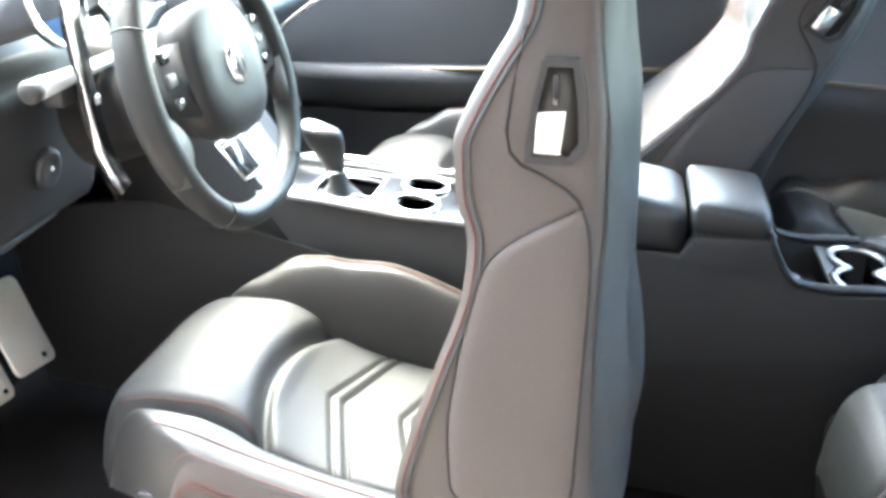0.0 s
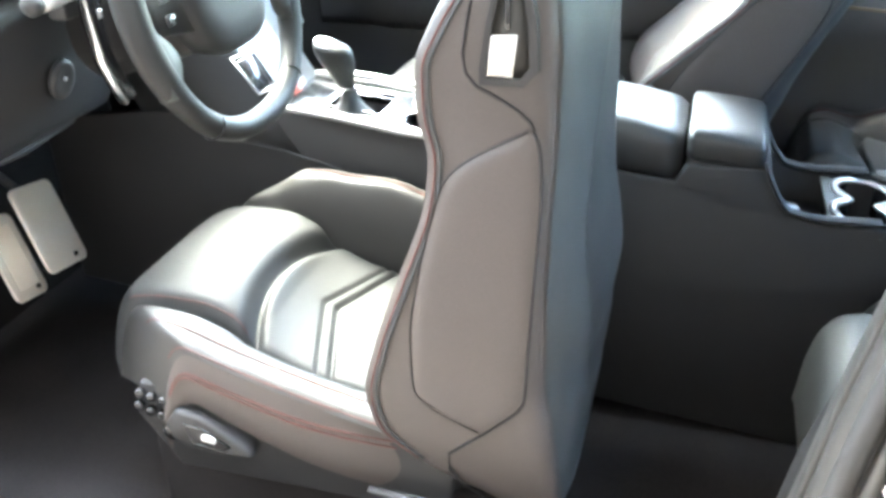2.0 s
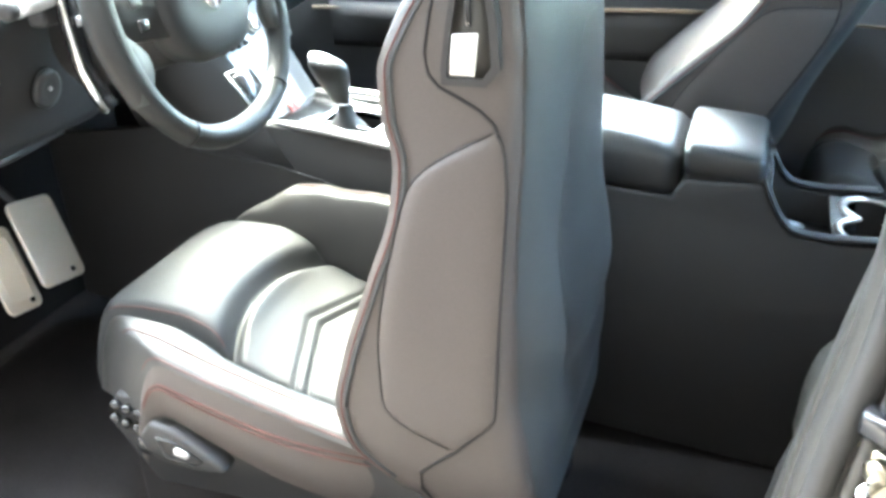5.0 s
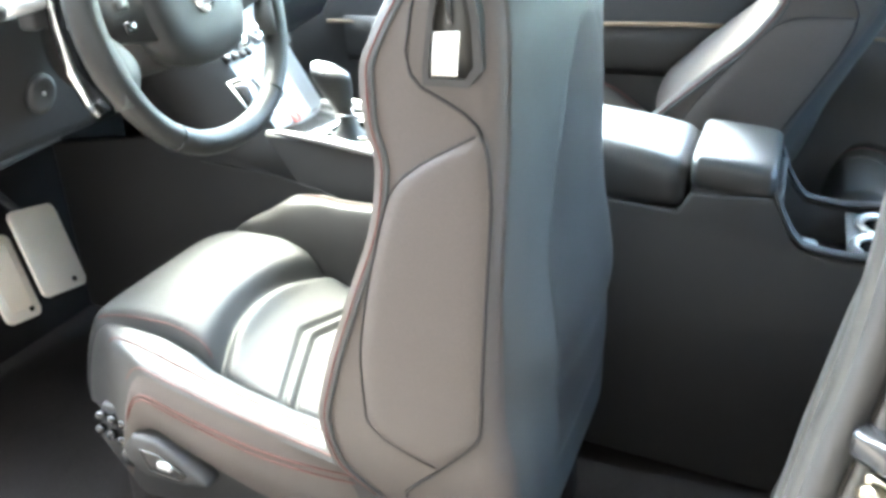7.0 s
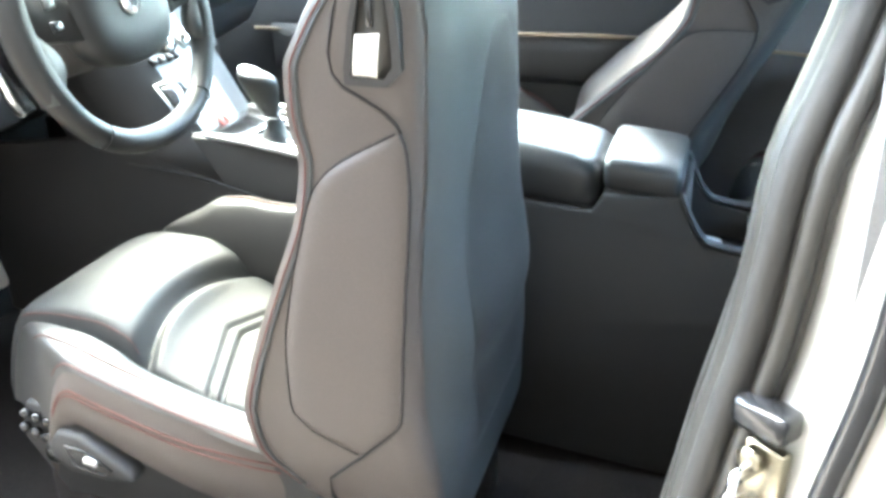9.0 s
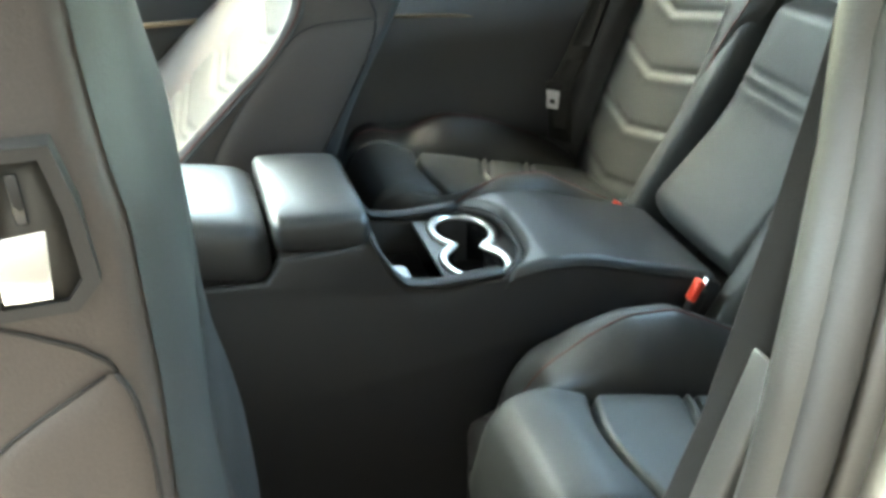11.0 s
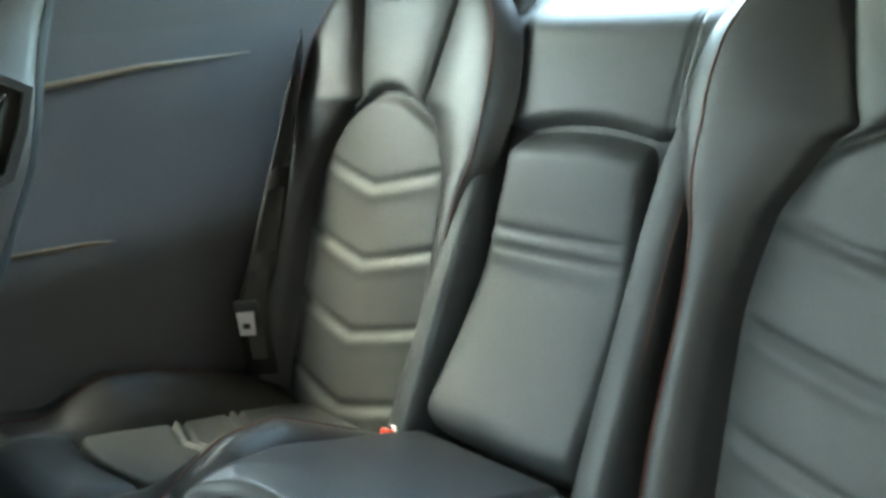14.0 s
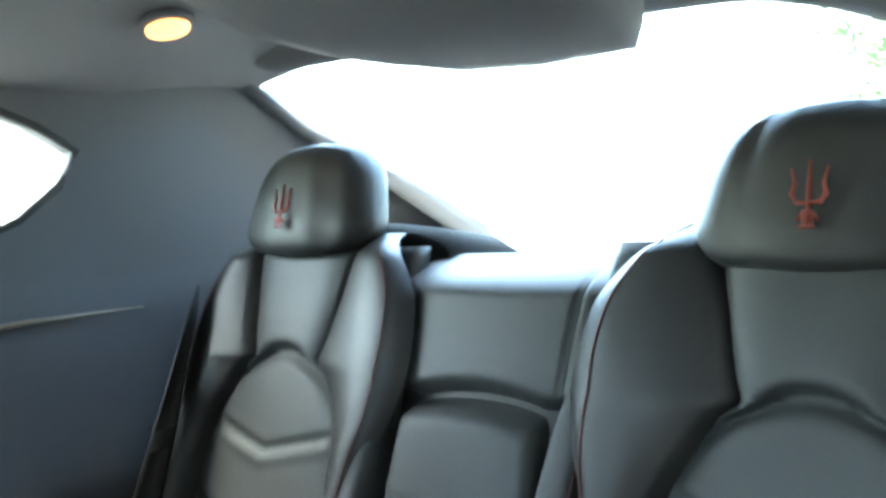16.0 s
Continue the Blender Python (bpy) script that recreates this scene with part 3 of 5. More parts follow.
def build_centre_back():
    seat = thing("centre_seat_panel", "black leather centre backrest between the rear seats", "seat back")

    def lower(u, z):
        w = table(z, [(0.36, 0.116), (0.46, 0.114), (0.58, 0.109), (0.74, 0.098)])
        d = 0.045 + 0.05 * min(1.05, max(0.0, (0.58 - z) / 0.14)) ** 1.4 - 0.05 * max(0.0, (0.425 - z) / 0.05) ** 1.6 + 0.012 * (1 - abs(u) ** 5) - 0.05 * max(0, (abs(u) - 0.88) / 0.12) ** 2
        top = 0.728 - 0.010 * u * u
        d += groove(z - 0.600, 0.0035, 0.0030) + groove(z - 0.622, 0.0035, 0.0030)
        if z > top - 0.02:
            d -= 0.03 * ((z - top + 0.02) / 0.02) ** 2
        return (0.775 + 0.36 * (z - 0.44) - d, 0.018 + u * w, z)
    part("lower_panel", sheet(lower, lin(-1, 1, 41), lin(0.36, 0.741, 77)), LEATHER, seat)

    def upper(u, z):
        w = table(z, [(0.70, 0.130), (0.90, 0.172)])
        k = (z - 0.72) / 0.18
        d = 0.028 + 0.012 * (1 - abs(u) ** 5) - 0.02 * max(0, (abs(u) - 0.85) / 0.15) ** 2
        d += groove(abs(u) * w - table(z, [(0.70, 0.104), (0.90, 0.116)]), 0.0032, 0.0020)
        d += groove(abs(u) * w - table(z, [(0.70, 0.110), (0.90, 0.122)]), 0.0025, 0.0030)
        d -= 0.022 * max(0.0, (0.757 - 0.012 * min(1.0, (u / 0.65) ** 2) - z) / 0.022) ** 1.5
        if z > 0.850:
            d -= 0.06 * ((z - 0.850) / 0.05) ** 2
        return (0.775 + 0.36 * (z - 0.44) - d, 0.016 + u * w, z - 0.016 * max(0.0, (z - 0.78) / 0.12))
    part("upper_panel", sheet(upper, lin(-1, 1, 181), lin(0.706, 0.907, 54)), LEATHER, seat)
    part("gap_liner", rbox((0.822, 0, 0.585), (0.03, 0.30, 0.50), 0.01, 2, (0, 19.8, 0)), PLASTIC, seat)
    for s in (1, -1):
        rings = []
        for z in lin(0.34, 0.90, 40):
            x = 0.775 + 0.36 * (z - 0.44)
            yc = 0.020 + s * table(z, [(0.34, 0.138), (0.62, 0.136), (0.72, 0.140), (0.90, 0.172)])
            out = table(z, [(0.34, 0.135), (0.44, 0.118), (0.58, 0.092), (0.70, 0.070), (0.78, 0.048), (0.90, 0.024)])
            wd = table(z, [(0.34, 0.026), (0.70, 0.024), (0.78, 0.022), (0.90, 0.030)])
            rings.append([(x - out * max(0, math.sin(a)) ** 0.42 + 0.01, yc + wd * math.copysign(abs(math.cos(a)) ** 0.6, math.cos(a)), z) for a in lin(0, math.pi, 23)])
        part("side_bolster", loft(rings, True, True), LEATHER, seat)
        pts = [(0.775 + 0.36 * (z - 0.44) - table(z, [(0.34, 0.105), (0.44, 0.092), (0.58, 0.072), (0.70, 0.054), (0.78, 0.038), (0.90, 0.016)]), 0.020 + s * (table(z, [(0.34, 0.138), (0.62, 0.136), (0.72, 0.140), (0.90, 0.172)]) + 0.019), z) for z in lin(0.38, 0.88, 30)]
        part("piping", tube(pts, 0.0010, 6), STITCH, seat, "thin red piping")
    return seat


build_centre_back()


frame_of["m"] = CONSOLE


def build_buckle(s):
    b = thing("belt_buckle", "red release button on a black seat belt buckle", "seat belt buckle", group="rear belt buckles")
    part("housing", rbox((0.604, s * 0.122, 0.388), (0.022, 0.0155, 0.05), 0.005, 2, (0, 22, 0)), PLASTIC, b)
    part("button", rbox((0.602, s * 0.122 - 0.001, 0.409), (0.013, 0.014, 0.034), 0.003, 2, (0, 24, 0)), RED, b, "bright red button")
    part("tongue", rbox((0.6125, s * 0.122, 0.414), (0.003, 0.013, 0.028), 0.001, 1, (0, 24, 0)), CHROME, b, "chrome latch plate")
    return b


build_buckle(-1)
build_buckle(1)


frame_of["m"] = REAR


def build_rear_belt():
    b = thing("rear_seat_belt", "dark rear seat belt with a hanging chrome tongue", "seat belt")
    pts = [(0.842, 0.526, 0.850), (0.822, 0.514, 0.812), (0.747, 0.496, 0.643), (0.70, 0.490, 0.53), (0.664, 0.484, 0.465), (0.675, 0.494, 0.36)]
    part("webbing", band(pts, [(0.6, 0.8, 0), (0.75, 0.66, 0), (0.98, 0.2, 0), (0.98, -0.2, 0), (0.9, -0.45, 0), (0.8, -0.6, 0)], 0.044, 0.002), REARWEB, b)
    part("tongue_grip", rbox((0.648, 0.469, 0.478), (0.012, 0.034, 0.016), 0.004, 2, (0, 0, 55)), PLASTIC, b)
    bm = plate([(-0.011, -0.034), (0.011, -0.034), (0.012, 0.0), (-0.012, 0.0)], "x", -0.002, 0.002, 0.001)
    bmesh.ops.transform(bm, matrix=Matrix.Translation((0.642, 0.463, 0.472)) @ Euler((0, 0, radians(55))).to_matrix().to_4x4(), verts=bm.verts)
    part("tongue", bm, STEEL, b, "steel belt tongue")
    part("tongue_slot", rbox((0.642, 0.463, 0.452), (0.007, 0.010, 0.008), 0.001, 1, (0, 0, 55)), PLASTIC, b)
    return b


build_rear_belt()


# ---- centre console ----
frame_of["m"] = CONSOLE
def build_console():
    c = thing("centre_console", "dark centre console running between the seats from dash to rear seats", "console")
    # tunnel flanks
    side = [(-1.18, 0.36), (-0.86, 0.425), (-0.70, 0.452), (-0.56, 0.455), (-0.42, 0.45), (-0.30, 0.452), (-0.22, 0.452), (0.0, 0.456), (0.018, 0.484), (0.128, 0.497), (0.134, 0.496), (0.159, 0.450), (0.1765, 0.434),
            (0.2326, 0.430), (0.315, 0.440), (0.36, 0.446), (0.42, 0.448), (0.50, 0.436), (0.62, 0.412), (0.66, 0.405), (0.66, 0.05), (-1.18, 0.05)]
    for s in (1, -1):
        a, b = (0.084, 0.106) if s > 0 else (-0.106, -0.084)
        part("side_panel", plate(side, "y", a, b, 0.004), PLASTIC, c)
    frame_of["m"] = None
    part("side_crease", tube([(-0.86, -0.1155, 0.536), (-0.80, -0.1155, 0.531), (-0.685, -0.1155, 0.517), (-0.586, -0.1155, 0.492), (-0.52, -0.1155, 0.462)], [0.001, 0.003, 0.003, 0.003, 0.001], 8), PLASTIC, c)
    frame_of["m"] = CONSOLE
    part("tunnel", rbox((-0.10, 0, 0.20), (1.50, 0.18, 0.34), 0.02), CARPET, c)
    # rear bin: floor, cup holder plate with two wells, pale rim bead
    part("bin_floor", rbox((0.190, 0, 0.375), (0.11, 0.17, 0.012), 0.003), PLASTIC, c)
    part("bin_front", rbox((0.138, 0, 0.43), (0.014, 0.17, 0.13), 0.003), PLASTIC, c)
    part("bin_tab", rbox((0.180, -0.036, 0.404), (0.042, 0.050, 0.030), 0.008, 3), STEEL, c, "pale grey socket cover")
    for s in (1, -1):
        pts = [(0.134, s * 0.0955, 0.504), (0.145, s * 0.0955, 0.480), (0.159, s * 0.0955, 0.457), (0.1765, s * 0.0955, 0.440), (0.20, s * 0.0955, 0.4365), (0.2326, s * 0.0955, 0.4365), (0.278, s * 0.0955, 0.4423), (0.312, s * 0.0955, 0.446)]
        part("rim", tube(pts, 0.0115, 8, False, None, 0.35), PLASTIC, c)
    r = 0.0465
    # figure-eight outline
    out = []
    for sgn in (1, -1):
        for i in range(25):
            a = radians(-146 + 292 * i / 24) + (math.pi / 2 if sgn > 0 else -math.pi / 2)
            out.append((0.298 + (0.006 if sgn > 0 else -0.004) + r * math.cos(a), sgn * 0.0435 + r * math.sin(a)))
    n8 = len(out)
    outer8 = []
    for p, q in out:
        dx, dy = p - 0.299, q
        k = max(abs(dx) / 0.064, abs(dy) / 0.0935, 1e-6)
        outer8.append((0.302 + dx / k, dy / k))
    part("cup_plate", plate(outer8, "z", 0.424, 0.430, 0, out), DARKSATIN, c, "grey cup holder plate", False)
    bm = bmesh.new()
    loft([[(p, q, z) for p, q in out] for z in (0.429, 0.360)], False, True, bm)
    bm.faces.new([bm.verts.new((p, q, 0.361)) for p, q in out])
    part("cup_well", bm, GLOSS, c, "glossy black cup wells")
    part("cup_ring", tube([(p, q, 0.432) for p, q in out], 0.0070, 10, True, None, 0.6), SATIN, c, "chrome figure-eight cup ring")
    # rear lid
    def lid(u, v):
        x0 = 0.366 - 0.055 * abs(u) ** 3.5
        x = x0 + (0.645 - x0) * v
        z = table(x, [(0.30, 0.440), (0.34, 0.450), (0.38, 0.4575), (0.43, 0.458), (0.50, 0.4455), (0.62, 0.422), (0.65, 0.414)])
        e = max(0, (abs(u) - 0.93) / 0.07)
        return (x, u * 0.1075, z + 0.004 - 0.012 * e * e - 0.012 * max(0, 1 - v / 0.03) ** 2)
    part("rear_lid", sheet(lid, lin(-1, 1, 49), lin(0, 1, 49)), ARM, c, "smooth grey-black lid")
    part("lid_edge", tube([(0.362 - 0.055 * abs(u) ** 3.5, u * 0.100, table(0.362 - 0.055 * abs(u) ** 3.5, [(0.30, 0.434), (0.34, 0.442), (0.38, 0.448)])) for u in lin(-0.97, 0.97, 41)], 0.006, 6), DARKPLASTIC, c)
    # armrest and the cap behind it
    def pad(x0, x1, z0, z1, crown):
        rings = []
        for k in range(21):
            a = -1 + 2 * k / 20
            f = (1 - abs(a) ** 6) ** 0.25 if abs(a) < 1 else 0.0
            x = x0 + (x1 - x0) * (a + 1) / 2
            ring = []
            for i in range(40):
                q = 2 * math.pi * i / 40
                cy, sz = math.cos(q), math.sin(q)
                yy = math.copysign(abs(cy) ** 0.42, cy) * 0.103
                zz = math.copysign(abs(sz) ** 0.50, sz) * (z1 - z0) / 2 * (0.80 + 0.20 * f)
                top = crown * (1 - a * a) if sz > 0 else 0
                ring.append((x, yy * (0.90 + 0.10 * f), (z0 + z1) / 2 + zz + top * abs(sz)))
            rings.append(ring)
        return loft(rings)
    part("armrest", pad(-0.30, 0.009, 0.444, 0.524, 0.010), ARM, c, "padded black leather armrest lid")
    part("armrest_cap", pad(0.015, 0.134, 0.482, 0.535, 0.002), ARM, c, "padded rear end of the armrest")
    part("cap_support", rbox((0.072, 0, 0.475), (0.112, 0.196, 0.04), 0.008), PLASTIC, c)
    # front deck: flat nose, gear gate opening, two cup openings
    part("deck", plate(rounded(-0.7125, 0, 0.175, 0.176, 0.004), "z", 0.430, 0.449, 0.002), DECK, c, "glossy dark console deck")
    gate_out, gate_in = rounded(-0.5625, 0, 0.125, 0.176, 0.003), rounded(-0.5625, -0.006, 0.104, 0.126, 0.012)
    part("gate_frame", plate(gate_out, "z", 0.430, 0.449, 0, gate_in), DECK, c, "glossy frame of the gear gate", False)
    bm = loft([[(p, q, z) for p, q in gate_in] for z in (0.449, 0.412)], False)
    bm.faces.new([bm.verts.new((p, q, 0.4125)) for p, q in gate_in])
    part("gate_recess", bm, DARKPLASTIC, c, "dark recess of the gear gate", False)
    part("gate_trim", tube([(p, q, 0.4505) for p, q in gate_in], 0.0024, 8, True), CHROME, c, "chrome trim of the gear gate")
    for y in (-0.045, 0.030):
        part("gate_rail", tube([(-0.613, y, 0.450), (-0.5625, y * 1.05, 0.452), (-0.512, y, 0.450)], 0.0026, 6), CHROME, c, "chrome strip along the gear gate")
    for s in (1, -1):
        part("deck_rail", tube([(-0.715, s * 0.093, 0.449), (-0.66, s * 0.100, 0.456), (-0.58, s * 0.104, 0.458), (-0.45, s * 0.106, 0.454), (-0.27, s * 0.104, 0.457)], [0.002, 0.005, 0.0055, 0.0055, 0.005], 8), SILVER, c, "silver edge rail")
        block = rounded(-0.385, s * 0.044, 0.23, 0.088, 0.003)
        well = []
        for p, q in block:
            a = math.atan2((q - s * 0.044) / 0.088, (p + 0.385) / 0.23)
            well.append((-0.437 + 0.040 * math.cos(a), s * 0.044 + 0.038 * math.sin(a)))
        part("cup_frame", plate(block, "z", 0.430, 0.449, 0, well), DECK, c, "glossy cup holder frame", False)
        bm = loft([[(p, q, z) for p, q in well] for z in (0.449, 0.385)], False)
        bm.faces.new([bm.verts.new((p, q, 0.3855)) for p, q in well])
        part("cup_well", bm, SPEAKER, c, "black cup well", False)
        part("cup_ring", tube([(-0.437 + 0.0405 * math.cos(a), s * 0.044 + 0.0385 * math.sin(a), 0.451) for a in lin(0, 2 * math.pi, 41)[:-1]], 0.0032, 8, True), CHROME, c, "chrome cup ring")
    return c


build_console()


def build_shifter():
    g = thing("gear_lever", "gear lever with a black leather knob and chrome cap", "gear lever")
    part("gaiter", lathe([(0.046, -0.020), (0.040, 0.0), (0.030, 0.010), (0.018, 0.022), (0.012, 0.045), (0.010, 0.075)], (-0.570, -0.035, 0.440), (-0.05, 0, 1)), KNOB, g)
    part("collar", lathe([(0.013, 0.0), (0.014, 0.003), (0.014, 0.007), (0.012, 0.010)], (-0.572, -0.038, 0.482), (-0.05, 0, 1)), CHROME, g, "chrome collar")
    rings = []
    for k in range(19):
        a = k / 18
        z = 0.486 + 0.072 * a
        r = 0.0105 + 0.0135 * math.sin(math.pi * 0.62 * a) ** 1.3
        r *= math.sqrt(max(0.02, 1 - max(0.0, (a - 0.80) / 0.21) ** 2))
        rings.append([(-0.574 + 1.45 * r * math.cos(q) - 0.018 * a, -0.042 - 0.010 * a + r * math.sin(q), z) for q in lin(0, 2 * math.pi, 29)[:-1]])
    part("knob", loft(rings), KNOB, g)
    cap = []
    for h, k in ((-0.010, 1.0), (-0.006, 1.03), (0.0, 0.98), (0.004, 0.80), (0.006, 0.45), (0.0065, 0.05)):
        cap.append([(-0.588 + 0.033 * k * math.cos(q) + 0.006 * h, -0.051 + 0.020 * k * math.sin(q), 0.551 + h - 0.008 * math.cos(q) * k) for q in lin(0, 2 * math.pi, 33)[:-1]])
    part("knob_cap", loft(cap), SATIN, g, "satin silver knob cap")
    return g


build_shifter()

# ---- dashboard, steering wheel, pedals ----
frame_of["m"] = DASH


def build_dash():
    d = thing("dashboard", "black leather dashboard with a silver centre stack", "dashboard")
    prof = [(-0.98, 0.47), (-0.92, 0.51), (-0.85, 0.55), (-0.80, 0.58), (-0.775, 0.62), (-0.77, 0.69), (-0.79, 0.745), (-0.84, 0.775), (-1.00, 0.80), (-1.20, 0.82), (-1.20, 0.46)]
    rings = []
    for y in (-0.60, -0.57, -0.3, 0.0, 0.3, 0.57, 0.60):
        rings.append([(x - (0.02 if abs(y) > 0.58 else 0), y, z) for x, z in prof])
    part("body", loft(rings), DASHTOP, d)
    # cowl over the dials
    rings = []
    for x, hh in ((-0.655, 0.075), (-0.675, 0.085), (-0.80, 0.09), (-1.0, 0.06)):
        rings.append([(x, -0.36 + 0.19 * math.cos(a), 0.815 + hh * math.sin(a)) for a in lin(0, math.pi, 19)])
    part("dial_cowl", loft(rings), DASHTOP, d)
    for y in (-0.43, -0.29):
        dial = part("dial", lathe([(0.058, 0.0), (0.060, 0.012), (0.054, 0.014), (0.052, 0.004)], (-0.665, y, 0.850), (1, 0, 0.2), 28), CHROME, d, "chrome-ringed dial")
        part("dial_face", lathe([(0.051, 0.003), (0.051, 0.005)], (-0.665, y, 0.850), (1, 0, 0.2), 28), mat_blue, dial, "blue dial face")
    # centre stack: a silver panel leaning back to the console
    def stack(u, v):
        z = 0.448 + 0.29 * v
        x = -0.524 - 0.20 * v
        w = 0.097 + 0.040 * v
        return (x - 0.012 * u * u, u * w - 0.012, z)
    part("stack_panel", sheet(stack, lin(-1, 1, 17), lin(0, 1, 17)), STACK, d, "silver centre stack")
    rings = [[(-0.524 - 0.20 * v - 0.004, (0.099 + 0.042 * v) * s - 0.012, 0.448 + 0.29 * v) for s in (-1, 1)] + [(-0.80 - 0.1 * v, s * (0.09 + 0.05 * v) - 0.012, 0.448 + 0.29 * v) for s in (1, -1)] for v in lin(0, 1, 6)]
    part("stack_cheek", loft(rings), PLASTIC, d)

    def on(u, v, lift=0.006):
        p = Vector(stack(u, v + 0.17))
        return p + Vector((0.82, 0, 0.57)) * lift
    for i in range(4):
        for j in range(3):
            p = on(-0.60 + 0.17 * i, 0.44 + 0.055 * j)
            part("button", rbox(p, (0.012, 0.013, 0.010), 0.002, 1, (0, 34, 0)), PLASTIC, d)
    for u, v in ((-0.1, 0.50), (0.35, 0.50)):
        part("knob", lathe([(0.017, 0), (0.017, 0.008), (0.013, 0.014)], on(u, v, 0.0), (0.82, 0, 0.57)), CHROME, d, "chrome control knob")
    part("card_slot", rbox(on(-0.62, 0.25), (0.006, 0.060, 0.055), 0.003, 1, (0, -34, 0)), GLOSS, d, "framed dark panel")
    corners = [on(-0.62 + a, 0.25 + b, 0.009) for a, b in ((-0.30, -0.09), (0.30, -0.09), (0.30, 0.09), (-0.30, 0.09))]
    for k in range(4):
        part("card_frame", tube([corners[k], corners[(k + 1) % 4]], 0.0018, 6), STEEL, d)
    for a, b in ((-0.05, 0.10), (0.12, 0.10)):
        part("print_bar", rbox(on(a, b, 0.003), (0.002, 0.014, 0.020), 0.0005, 1, (0, -34, 0)), DECALRED, d, "red print")
    for k in range(4):
        part("print_bar", rbox(on(0.05, 0.27 + 0.03 * k, 0.003), (0.002, 0.030, 0.004), 0.0005, 1, (0, -34, 0)), GREYPRINT, d)
    frame_of["m"] = None
    pad = [(-0.800, 0.836), (-0.796, 0.856), (-0.812, 0.884), (-0.86, 0.905), (-1.10, 0.945), (-1.34, 0.955), (-1.34, 0.62), (-1.06, 0.66), (-1.00, 0.700), (-0.90, 0.765)]
    part("passenger_pad", loft([[(x + dx, y, z) for x, z in pad] for y, dx in ((0.14, -0.03), (0.17, 0.0), (0.38, 0.006), (0.56, -0.006), (0.60, -0.03))]), DASHTOP, d, "padded dash in front of the passenger")
    part("dash_strip", tube([(-1.06, 0.603, 0.672), (-0.99, 0.604, 0.711), (-0.90, 0.604, 0.768), (-0.815, 0.600, 0.828)], 0.005, 8), SILVER, d, "silver strip along the dash's end")
    frame_of["m"] = DASH
    part("screen", rbox((-0.765, -0.012, 0.72), (0.012, 0.19, 0.10), 0.006, 2, (0, -8, 0)), GLOSS, d, "dark glossy screen")
    # lower panel by the driver's knee with a round switch
    part("knee_panel", rbox((-0.745, -0.46, 0.672), (0.08, 0.34, 0.20), 0.03, 3, (0, 14, 0)), DARKPLASTIC, d)
    part("round_switch", lathe([(0.026, 0), (0.026, 0.006), (0.020, 0.008), (0.012, 0.006)], (-0.706, -0.440, 0.652), (0.97, 0, -0.24)), PLASTIC, d)
    part("switch_mark", lathe([(0.003, 0), (0.0025, 0.002)], (-0.698, -0.440, 0.652), (0.97, 0, -0.24), 10), SILVER, d)
    part("knee_edge", tube([(-0.755, -0.62, 0.575), (-0.745, -0.50, 0.572), (-0.75, -0.38, 0.575)], 0.008, 8), PLASTIC, d)
    return d


STACK = mat("stack_silver", (0.13, 0.13, 0.13), 0.42, 0.3, 600, 0.05, 0.08)
mat_blue = mat("dial_blue", (0.03, 0.10, 0.25), 0.3, 0, 200, 0, 0.1)
build_dash()
frame_of["m"] = None


